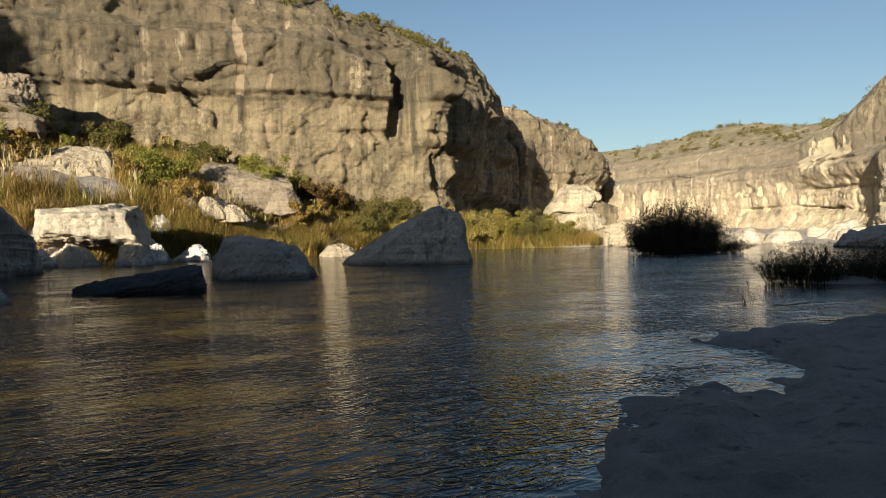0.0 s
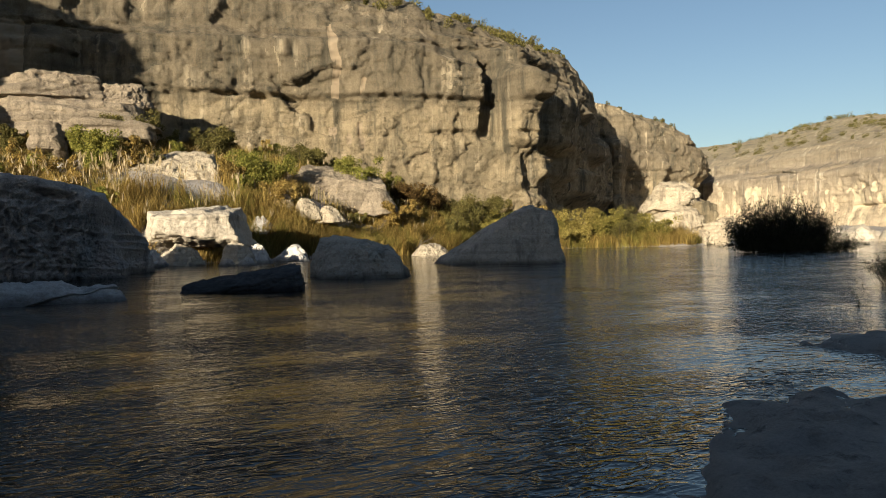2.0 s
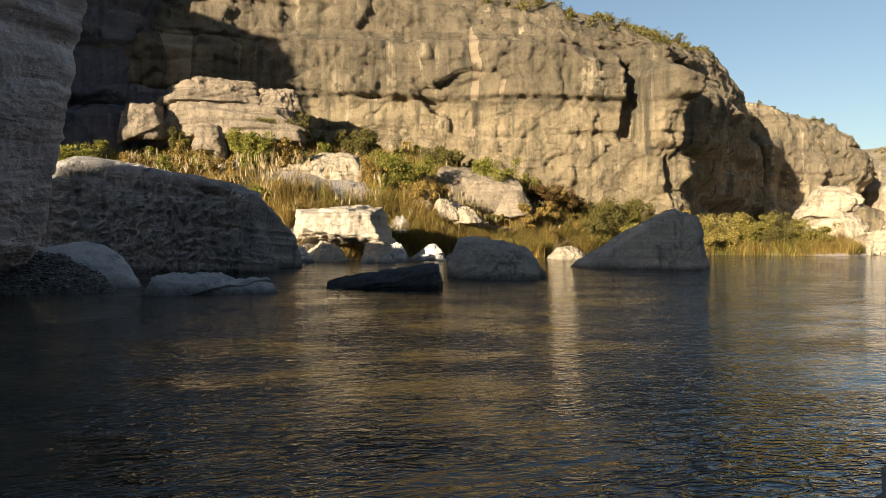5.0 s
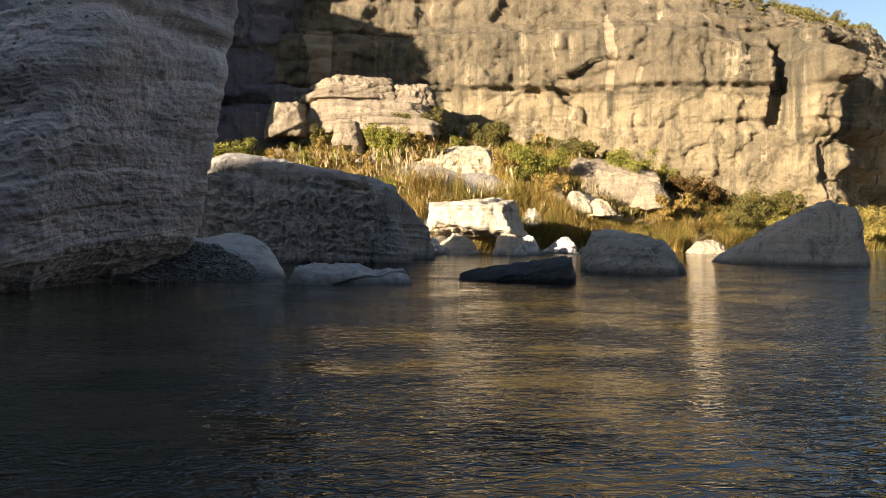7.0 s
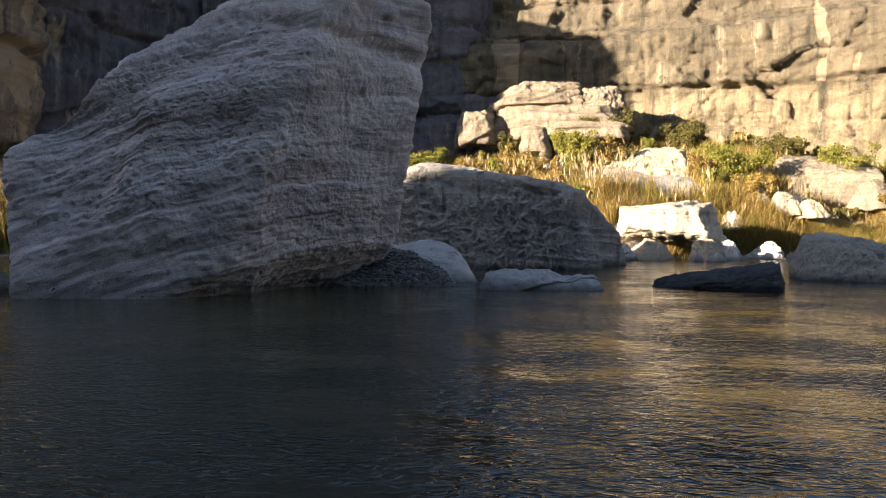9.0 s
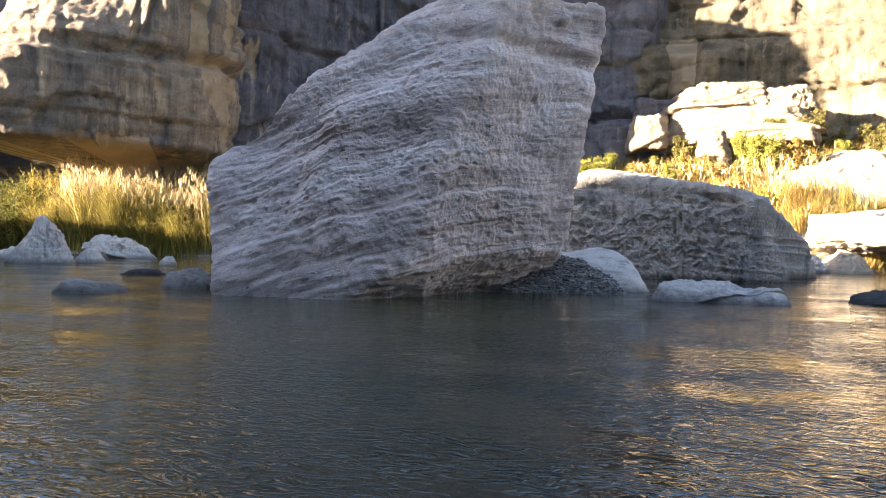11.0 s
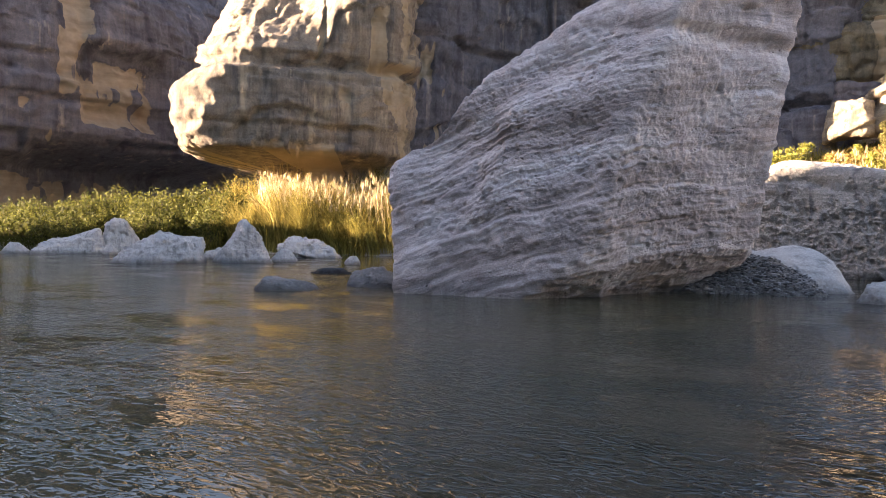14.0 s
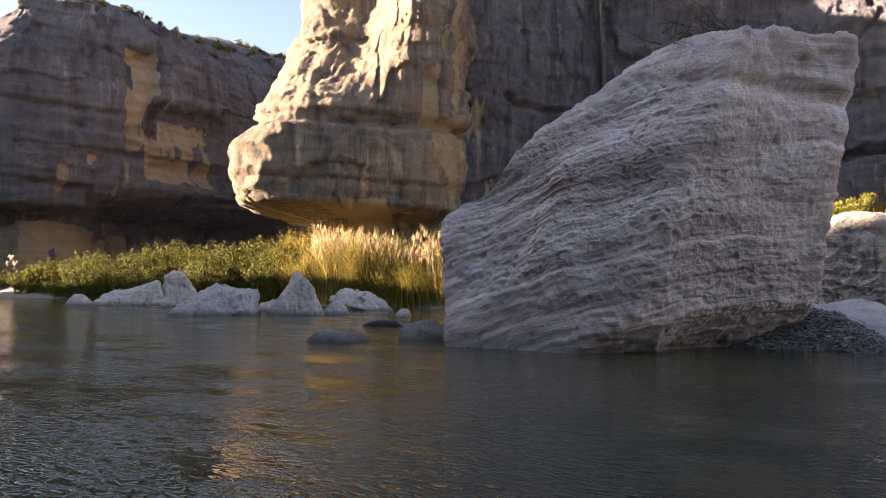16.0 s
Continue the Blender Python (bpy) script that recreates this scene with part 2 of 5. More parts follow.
CREAM = rock("sunlit_buff_limestone", (0.56, 0.475, 0.345), (0.22, 0.18, 0.13), (0.7, 0.62, 0.5), size=1.6, streak=0.0, varnish=0.3, strata=0.45, pits=0.2, relief=0.09)
WHITE = rock("sunlit_cream_limestone", (0.56, 0.49, 0.385), (0.24, 0.205, 0.155), (0.75, 0.7, 0.6), size=1.0, streak=0.0, varnish=0.15, strata=0.35, pits=0.3, relief=0.07)
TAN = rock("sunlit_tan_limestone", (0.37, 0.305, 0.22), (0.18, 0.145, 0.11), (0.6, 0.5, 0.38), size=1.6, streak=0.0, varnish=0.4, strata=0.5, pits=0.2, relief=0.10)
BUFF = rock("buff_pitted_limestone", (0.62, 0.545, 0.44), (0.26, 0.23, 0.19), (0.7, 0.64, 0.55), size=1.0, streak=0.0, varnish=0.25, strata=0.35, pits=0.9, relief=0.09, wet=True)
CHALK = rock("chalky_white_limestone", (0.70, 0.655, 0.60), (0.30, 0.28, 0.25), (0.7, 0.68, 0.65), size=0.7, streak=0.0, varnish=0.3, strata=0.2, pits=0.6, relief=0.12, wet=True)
GRAVEL = rock("grey_river_gravel", (0.27, 0.245, 0.215), (0.1, 0.09, 0.08), (0.4, 0.38, 0.35), size=0.22, streak=0.0, varnish=0.3, strata=0.1, pits=1.0, relief=0.22)
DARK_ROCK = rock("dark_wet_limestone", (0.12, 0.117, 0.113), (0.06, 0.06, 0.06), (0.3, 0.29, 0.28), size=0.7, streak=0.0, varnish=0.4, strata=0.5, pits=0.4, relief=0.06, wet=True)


def leafy(name, dark, light, gloss=0.7):
    m, t, bsdf = nodes_of(name)
    geo = t.nodes.new("ShaderNodeNewGeometry")
    where = t.nodes.new("ShaderNodeTexCoord").outputs["Object"]
    col = ramp(t, geo.outputs["Random Per Island"], [(0.0, dark), (0.6, tuple((a + b) / 2 for a, b in zip(dark, light))), (1.0, light)])
    col = mix(t, 0.5, col, ramp(t, noise_tex(t, where, 0.5, 3), [(0.3, 0.5), (0.7, 1.0)]), "MULTIPLY")
    t.links.new(col, bsdf.inputs["Base Color"])
    bsdf.inputs["Roughness"].default_value = gloss
    bsdf.inputs["Specular IOR Level"].default_value = 0.12
    thin = t.nodes.new("ShaderNodeBsdfTranslucent")
    t.links.new(col, thin.inputs["Color"])
    both = t.nodes.new("ShaderNodeMixShader")
    both.inputs[0].default_value = 0.3
    t.links.new(bsdf.outputs[0], both.inputs[1])
    t.links.new(thin.outputs[0], both.inputs[2])
    t.links.new(both.outputs[0], t.nodes["Material Output"].inputs["Surface"])
    return m


STRAW = leafy("dry_straw_reed", (0.15, 0.10, 0.028), (0.58, 0.42, 0.13))
REED = leafy("yellow_green_reed", (0.085, 0.08, 0.018), (0.46, 0.39, 0.10))
GOLD = leafy("golden_reed", (0.10, 0.085, 0.02), (0.62, 0.5, 0.15))
PLUME = leafy("pale_reed_plume", (0.4, 0.31, 0.17), (0.62, 0.51, 0.32))
GREEN = leafy("bush_green_leaf", (0.10, 0.11, 0.02), (0.40, 0.37, 0.085))
DEEP = leafy("deep_green_leaf", (0.035, 0.045, 0.012), (0.2, 0.2, 0.045))
OLIVE = leafy("dull_olive_leaf", (0.07, 0.065, 0.02), (0.26, 0.225, 0.07))
# near black: the shade these willows stand in is put into the leaf colour
WILLOW = leafy("shade_dark_willow_leaf", (0.016, 0.018, 0.01), (0.05, 0.05, 0.028))
PEBBLE = leafy("mixed_grey_pebble", (0.10, 0.095, 0.09), (0.46, 0.43, 0.40), 0.8)
BRUSH = leafy("dead_brown_brush", (0.04, 0.026, 0.01), (0.24, 0.15, 0.05))
TWIG = leafy("grey_brown_twig", (0.05, 0.04, 0.03), (0.12, 0.1, 0.075))


def ground_material():
    m, t, bsdf = nodes_of("sand_and_dry_earth")
    where = t.nodes.new("ShaderNodeTexCoord").outputs["Object"]
    col = ramp(t, noise_tex(t, where, 0.9, 9, 0.7), [(0.3, (0.36, 0.32, 0.275)), (0.5, (0.50, 0.45, 0.395)), (0.7, (0.58, 0.525, 0.465))])
    clod = ramp(t, noise_tex(t, where, 3.2, 10, 0.78), [(0.34, 0.25), (0.45, 1.0)])
    col = mix(t, 0.75, col, clod, "MULTIPLY")
    col = mix(t, 0.5, col, ramp(t, noise_tex(t, where, 40, 6, 0.7), [(0.3, 0.4), (0.65, 1.0)]), "MULTIPLY")
    t.links.new(col, bsdf.inputs["Base Color"])
    bsdf.inputs["Roughness"].default_value = 0.95
    n = bump(t, noise_tex(t, where, 5.0, 12, 0.78), 1.0, 0.2)
    n = bump(t, clod, 1.0, 0.05, n)
    t.links.new(n, bsdf.inputs["Normal"])
    return m


def water_material():
    m, t, bsdf = nodes_of("murky_river_water")
    where = t.nodes.new("ShaderNodeTexCoord").outputs["Object"]
    place = t.nodes.new("ShaderNodeSeparateXYZ")
    t.links.new(where, place.inputs[0])

    def math_node(kind, a, b=0.0, c=0.0):
        n = t.nodes.new("ShaderNodeMath")
        n.operation = kind
        for sock, value in zip(n.inputs, (a, b, c)):
            if isinstance(value, (int, float)):
                sock.default_value = value
            else:
                t.links.new(value, sock)
        return n.outputs[0]

    # silt hangs in the slack water upstream; the main channel is deeper and darker
    up = math_node("MULTIPLY_ADD", place.outputs[0], -1.0, math_node("MULTIPLY", place.outputs[1], -0.45))
    slack = ramp(t, math_node("MULTIPLY_ADD", noise_tex(t, where, 0.35, 4, 0.6), 0.35, math_node("MULTIPLY", up, 0.09)), [(0.1, 0.0), (0.75, 1.0)])
    silt = ramp(t, noise_tex(t, where, 0.22, 4, 0.6), [(0.38, (0.042, 0.046, 0.021)), (0.62, (0.074, 0.060, 0.031))])
    t.links.new(mix(t, slack, (0.010, 0.010, 0.005), silt), bsdf.inputs["Base Color"])
    bsdf.inputs["Roughness"].default_value = 0.05
    bsdf.inputs["IOR"].default_value = 1.33
    rot = t.nodes.new("ShaderNodeMapping")
    rot.inputs["Rotation"].default_value = (0, 0, radians(-22))
    t.links.new(where, rot.inputs["Vector"])
    v = rot.outputs["Vector"]

    def crests(n):
        return math_node("SUBTRACT", 1.0, math_node("ABSOLUTE", math_node("MULTIPLY_ADD", n, 2.0, -1.0)))

    channel = ramp(t, math_node("MULTIPLY_ADD", place.outputs[0], 0.03, 0.45), [(0.35, 0.34), (0.8, 1.0)])  # the current runs quicker in the main channel
    calm = ramp(t, noise_tex(t, where, 0.11, 3, 0.5), [(0.36, 0.3), (0.62, 1.0)])
    quick = mix(t, 1.0, calm, channel, "MULTIPLY")
    small = noise_tex(t, stretched(t, v, 1.0, 2.1, 1), 5.5, 2, 0.5, 0.5)
    n = bump(t, mix(t, 1.0, small, quick, "MULTIPLY"), 1.0, 0.026)
    # wavelets with narrow crests, in gusts
    crest = math_node("POWER", crests(noise_tex(t, stretched(t, v, 1.0, 2.0, 1), 3.6, 2, 0.5, 0.7)), 4.0)
    gust = ramp(t, noise_tex(t, stretched(t, v, 1.0, 1.6, 1), 0.3, 3, 0.6), [(0.4, 0.0), (0.6, 1.0)])
    n = bump(t, mix(t, 1.0, mix(t, 1.0, crest, gust, "MULTIPLY"), ramp(t, quick, [(0.0, 0.35), (1.0, 1.0)]), "MULTIPLY"), 1.0, 0.036, n)
    n = bump(t, mix(t, 1.0, noise_tex(t, stretched(t, v, 1.0, 2.0, 1), 1.7, 2, 0.5, 0.6), channel, "MULTIPLY"), 1.0, 0.042, n)
    n = bump(t, mix(t, 1.0, noise_tex(t, stretched(t, v, 1.0, 2.2, 1), 0.45, 2, 0.5, 0.4), quick, "MULTIPLY"), 1.0, 0.036, n)
    t.links.new(n, bsdf.inputs["Normal"])
    return m


BARE = rock("bleached_bare_wood", (0.17, 0.14, 0.115), (0.08, 0.065, 0.05), (0.4, 0.36, 0.32), size=0.2, streak=0.0, varnish=0.3, strata=0.2, pits=0.0, relief=0.02)
GROUND, WATER = ground_material(), water_material()

# ---- ground and water ----
# far shore: heading, distance of the waterline; foot height of the cliffs behind
FAR_SHORE = ((-70, 60), (-60, 75), (-50, 105), (-42, 120), (-36, 130), (-29, 135), (-26, 118), (-23, 98), (-15, 88), (-9, 80), (-2, 66), (5, 60), (17, 50), (26, 50), (38, 50), (50, 52), (61, 57), (69, 61), (76, 70), (84, 80), (90, 95), (100, 120), (125, 200))
NEAR_SHORE = ((-75, 60), (-60, 36), (-50, 22), (-43, 15.0), (-38.6, 13.0), (-37.4, 10.6), (-36.5, 9.0), (-33, 8.3), (-28.5, 7.9), (-26.5, 7.5), (-25, 7.0), (-23.8, 6.5), (-22.6, 5.2), (-20, 4.4), (-10, 3.6), (20, 3.2), (60, 3.4), (90, 4.5), (120, 9), (140, 16))


def shore(table, az):
    rows = sorted(table)
    return np.interp(az, [r[0] for r in rows], [r[1] for r in rows])


def ground_height(x, y):
    x, y = np.asarray(x, float), np.asarray(y, float)
    r = np.hypot(x, y)
    az = np.degrees(np.arctan2(-x, y))
    p = np.stack([x, y, 0 * x], -1)
    wob = 1.5 * vnoise(p * 0.13, 3) + 0.6 * vnoise(p * 0.5, 4)
    rf = shore(FAR_SHORE, az) + wob
    rn = shore(NEAR_SHORE, az) * (1 + 0.05 * vnoise(p * 0.9, 5)) + 0.25 * vnoise(p * 2.1, 6) + 0.14 * vnoise(p * 5.0, 18)
    behind = (az > 125) | (az < -70)
    rise = r - rf
    slope = np.interp(az, [-45, -25, -14, -8, 5, 25, 50, 60, 90], [0.05, 0.07, 0.15, 0.32, 0.65, 0.6, 0.4, 0.35, 0.2])
    top = np.interp(az, [-45, -25, -14, -8, 5, 25, 50, 60, 90], [3, 4, 6, 10, 14, 13, 9, 5.5, 4])
    far = np.where(rise > 0, top * (1 - np.exp(-np.maximum(rise, 0) * slope / top)) + 0.15, np.maximum(-1.3, rise * 0.12))
    far = far + np.where(rise > 2, 0.35 * fbm(p * 0.35, 3, 8), 0)
    near = np.where(r < rn, 0.03 + 0.09 * smooth(0, 1.6, rn - r) + 0.015 * (rn - r).clip(0, 9) + 0.035 * fbm(p * 1.6, 4, 9) + 0.045 * fbm(p * 4.0, 4, 19, 0.6), np.maximum(-1.3, 0.03 - (r - rn) * 0.14 + 0.035 * fbm(p * 1.6, 4, 9) + 0.045 * fbm(p * 4.0, 4, 19, 0.6)))
    z = np.where(behind, 0.4 + 0.05 * (r - 8).clip(0, 40) + 0.1 * fbm(p * 0.4, 3, 9), np.maximum(np.where(rise > -12, far, -1.3), near))
    for bx, by, sx, sy, h in ((33.5, 58.5, 5.0, 1.6, 0.3), (17.8, 21.0, 2.6, 1.2, 0.25)):
        z = np.maximum(z, -0.5 + (h + 0.5) * np.exp(-(((x - bx) / sx) ** 2 + ((y - by) / sy) ** 2)))
    # the sand spit and its neck
    for ax, ay, bx, by, r0, r1 in ((6.6, 10.2, 17.0, 13.2, 0.35, 1.25), (7.4, 9.9, 6.5, 8.3, 0.9, 0.45)):
        t = np.clip(((x - ax) * (bx - ax) + (y - ay) * (by - ay)) / ((bx - ax) ** 2 + (by - ay) ** 2), 0, 1)
        out = np.hypot(x - ax - t * (bx - ax), y - ay - t * (by - ay)) + 0.22 * vnoise(p * 1.3, 15) + 0.2 * vnoise(p * 4.0, 16) + 0.1 * vnoise(p * 9.0, 17)
        z = np.maximum(z, 0.11 + 0.035 * fbm(p * 1.6, 4, 9) + 0.045 * fbm(p * 4.0, 4, 19, 0.6) - 0.3 * smooth(r0 + (r1 - r0) * t - 0.4, r0 + (r1 - r0) * t + 0.9, out) - 0.6 * smooth(1.5, 4, out))
    return z


def build_ground():
    az = np.radians(np.linspace(-180, 180, 661)[:-1])
    r = np.concatenate([[0.002], np.geomspace(0.6, 16, 190), np.geomspace(16.3, 40, 36), np.linspace(41, 170, 100), np.geomspace(180, 4000, 24)])
    a, rr = np.meshgrid(az, r, indexing="ij")
    x, y = -rr * np.sin(a), rr * np.cos(a)
    z = ground_height(x, y)
    ob = thing("ground", "pale trampled river sand and dry earth banks", "ground", kind="structure", data=mesh_of("ground", np.stack([x, y, z], -1).reshape(-1, 3), grid_faces(len(az), len(r), True), GROUND))
    return ob


build_ground()
wm = mesh_of("water", [(-900, -900, 0), (900, -900, 0), (900, 900, 0), (-900, 900, 0)], [(0, 1, 2, 3)], WATER)
thing("water", "dark rippled shallow river reflecting canyon walls", "river", kind="structure", data=wm)


# ---- cliffs ----
def cliff(name, label, plan, material, nu=420, nv=120, seed=1, profile=None, rough=1.0, cap=30.0, cap_rise=6.0, layer=4.2, foot=-2.0, core=None, lean=None, scars=(), notches=(), lumps=1.0, flutes=0.0):
    """A rock wall along plan rows (heading, distance, rim height), seen from the side of the origin.
    profile(u_az, z, top): metres by which the face stands forward."""
    rows = np.array(plan, float)
    pts = np.stack([-rows[:, 1] * np.sin(np.radians(rows[:, 0])), rows[:, 1] * np.cos(np.radians(rows[:, 0])), rows[:, 2]], -1)
    run = np.concatenate([[0], np.cumsum(np.hypot(*np.diff(pts[:, :2], axis=0).T))])
    s = np.linspace(0, run[-1], nu)
    line = np.stack([np.interp(s, run, pts[:, k]) for k in range(3)], -1)
    soft = max(1, int(nu * 3.0 / run[-1]))
    kern = np.hanning(2 * soft + 3)
    kern /= kern.sum()
    pad = len(kern) // 2
    line = np.stack([np.convolve(np.pad(line[:, k], pad, mode="edge"), kern, "valid") for k in range(3)], -1)
    tang = np.gradient(line[:, :2], axis=0)
    tang /= np.linalg.norm(tang, axis=1)[:, None]
    nrm = np.stack([tang[:, 1], -tang[:, 0]], -1)
    mid = int(np.argmin(np.hypot(line[:, 0], line[:, 1])))
    if (nrm[mid] * -line[mid, :2]).sum() < 0:
        nrm = -nrm
    top = line[:, 2][:, None]
    v = np.linspace(0, 1, nv)[None, :]
    z = foot + v * (top - foot)
    az = np.degrees(np.arctan2(-line[:, 0], line[:, 1]))[:, None] + 0 * z
    x, y = line[:, 0][:, None] + 0 * z, line[:, 1][:, None] + 0 * z
    along = s[:, None] + 0 * z
    p = np.stack([x, y, z], -1)
    # uneven beds, each broken into blocks
    bed = z / layer + 0.35 * vnoise(np.stack([along * 0.05, z * 0.02, 0 * z], -1), seed + 40)
    k = np.floor(bed).astype(np.int64)
    block = np.floor(along / (3.0 + 4.0 * (lattice(k, 0 * k, 0 * k, seed) * 0.5 + 0.5)) + 7.3 * lattice(k, 1 + 0 * k, 0 * k, seed)).astype(np.int64)
    f = bed - k
    seam = np.exp(-((np.minimum(f, 1 - f) / 0.07) ** 2))
    off = 0.4 * lattice(k, block, 0 * k, seed + 5) * smooth(0.0, 0.4, fbm(p * 0.06, 2, seed + 6)) + 0.35 * lattice(k, 0 * k, 0 * k, seed + 7) - 0.3 * seam * smooth(-0.2, 0.5, vnoise(p * 0.08, seed + 11))
    off = off + 1.6 * fbm(np.stack([along * 0.045, z * 0.03, 0 * z], -1), 3, seed + 1)
    wa = along + 1.4 * fbm(p * 0.22, 3, seed + 2)
    wz = z + 0.9 * fbm(p * 0.3, 3, seed + 3)
    off = off + lumps * (0.75 * plates(wa / 9.0, wz / 6.0, seed + 60) + 0.3 * plates(wa / 2.6, wz / 2.0, seed + 61)) + 0.13 * plates(wa / 0.9, wz / 0.8, seed + 62) + 0.18 * fbm(p * 0.6, 4, seed + 63)
    bent = along + 2.2 * fbm(np.stack([along * 0.08, z * 0.16, 0 * z], -1), 3, seed + 8)
    crack = np.abs(vnoise(np.stack([bent * 0.13, z * 0.05, 0 * z + 3], -1), seed + 9))
    off = off - 0.42 * np.exp(-((crack / 0.02) ** 2)) * smooth(-0.05, 0.35, vnoise(p * 0.11, seed + 10))
    bed2 = z / (layer * 0.31) + 0.5 * vnoise(np.stack([along * 0.09, z * 0.05, 0 * z], -1), seed + 50)
    k2 = np.floor(bed2).astype(np.int64)
    block2 = np.floor((along + 0.6 * vnoise(p * 0.5, seed + 52)) / (1.2 + 2.5 * (lattice(k2, 0 * k2, 0 * k2, seed + 51) * 0.5 + 0.5)) + 9.1 * lattice(k2, 2 + 0 * k2, 0 * k2, seed)).astype(np.int64)
    off = off + 0.2 * lattice(k2, block2, 0 * k2, seed + 53) * smooth(-0.1, 0.5, fbm(p * 0.09, 2, seed + 54))
    chip = vnoise(p * np.array([0.55, 0.55, 0.4]), seed + 55)
    off = off - 0.28 * smooth(0.45, 0.6, chip) + 0.1 * fbm(p * 1.3, 3, seed + 56)
    off = off + flutes * (vnoise(np.stack([along * 0.75, z * 0.1, 0 * z], -1), seed + 80) + 0.6 * vnoise(np.stack([along * 1.7, z * 0.22, 0 * z], -1), seed + 81))
    off = off * rough
    for z0, deep, high, a0, a1 in notches:
        # a weathered-out seam: sharp roof above, slope below
        zn = z - z0 - 0.7 * vnoise(np.stack([along * 0.07, 0 * z + z0, 0 * z], -1), seed + 82) - 0.15 * vnoise(np.stack([along * 0.6, 0 * z + z0, 0 * z], -1), seed + 83)
        there = smooth(a0 - 1, a0 + 1, az) * (1 - smooth(a1 - 1, a1 + 1, az)) * smooth(-0.35, 0.3, vnoise(np.stack([along * 0.1, 0 * z + z0, 0 * z + 5], -1), seed + 84))
        off = off - deep * there * smooth(-high, -0.1, zn) * (1 - smooth(-0.1, 0.25, zn))
    if profile:
        off = off + profile(az, z, top, along)
    off = off - 2.5 * smooth(0.86, 1.0, v) ** 2
    fresh = np.zeros(z.shape)
    if scars:
        # fresh breaks lie a little deeper
        q = np.stack([along, z, 0 * z], -1)
        wob, frag = fbm(q * 0.3, 4, seed + 70), fbm(q * np.array([0.7, 0.22, 1]), 3, seed + 71)
        for a0, a1, z0, z1, ragged in scars:
            aw, zw = az + wob * 0.25, z + wob * 0.6
            sa = 0.012 * (a1 - a0) + 0.15
            m = smooth(a0 - sa, a0 + sa, aw) * smooth(a1 + sa, a1 - sa, aw) * smooth(z0 - 0.5, z0 + 0.5, zw) * smooth(z1 + 0.5, z1 - 0.5, zw) * smooth(ragged - 0.25, ragged + 0.25, frag)
            fresh = np.maximum(fresh, m)
        off = off - 0.35 * smooth(0.35, 0.65, fresh)
    # the cap behind the rim
    nc = 26
    w = (np.linspace(0, 1, nc + 1)[1:] ** 1.4)[None, :]
    rimx, rimy, rimz, rimo = x[:, -1:], y[:, -1:], z[:, -1:], off[:, -1:]
    co = rimo - w * cap
    cz = rimz + cap_rise * np.sin(np.minimum(w * 1.6, 1) * math.pi / 2) * (1 + 0.3 * vnoise(np.stack([along[:, :1] * 0.03 + 0 * w, 0 * w + 0 * along[:, :1], w * 2 + 0 * along[:, :1]], -1), seed + 21))
    q = np.stack([rimx - nrm[:, :1] * w * cap, rimy - nrm[:, 1:] * w * cap, cz], -1)
    cz = cz + 0.7 * fbm(q * 0.25, 4, seed + 22) * np.minimum(1, w * 12) * rough
    off2 = np.concatenate([off, co, co[:, -1:] - 2], 1)
    z2 = np.concatenate([z, cz, 0 * cz[:, -1:] + foot], 1)
    x2 = line[:, :1] + nrm[:, :1] * off2
    y2 = line[:, 1:2] + nrm[:, 1:2] * off2
    n2 = z2.shape[1]
    if core:
        # a round plan closes towards its core, not along crossing normals
        to = np.stack([core[0] - line[:, 0], core[1] - line[:, 1]], -1)
        far = np.linalg.norm(to, axis=1)[:, None]
        to = to / far
        rise = np.concatenate([lean(az, z), np.repeat(lean(az, z)[:, -1:], nc + 1, 1)], 1)
        back = np.concatenate([0 * z, w * (far * 0.9 - lean(az, z)[:, -1:]), far * 0.95 - lean(az, z)[:, -1:]], 1)
        rise = np.minimum(rise + back, far * 0.96)
        held = np.concatenate([off, np.repeat(off[:, -1:], nc + 1, 1) * np.concatenate([1 - w, 0 * w[:, :1]], 1)], 1)
        x2 = line[:, :1] + nrm[:, :1] * held + to[:, :1] * rise
        y2 = line[:, 1:2] + nrm[:, 1:2] * held + to[:, 1:] * rise
    ob = thing(name, label, "cliff", data=mesh_of(name, np.stack([x2, y2, z2], -1).reshape(-1, 3), grid_faces(nu, n2), material))
    full = np.zeros((nu, n2))
    full[:, :nv] = fresh
    ob.data.attributes.new("fresh", "FLOAT", "POINT").data.foreach_set("value", full.ravel())
    return ob, np.stack([x2, y2, z2], -1), nv


def bulge(az, z, a0, a1, z0, z1, depth, soft_a=1.0, soft_z=0.8):
    """A block that stands forward (or back) over a stretch of heading and height."""
    return depth * smooth(a0 - soft_a, a0 + soft_a, az) * (1 - smooth(a1 - soft_a, a1 + soft_a, az)) * smooth(z0 - soft_z, z0 + soft_z, z) * (1 - smooth(z1 - soft_z, z1 + soft_z, z))


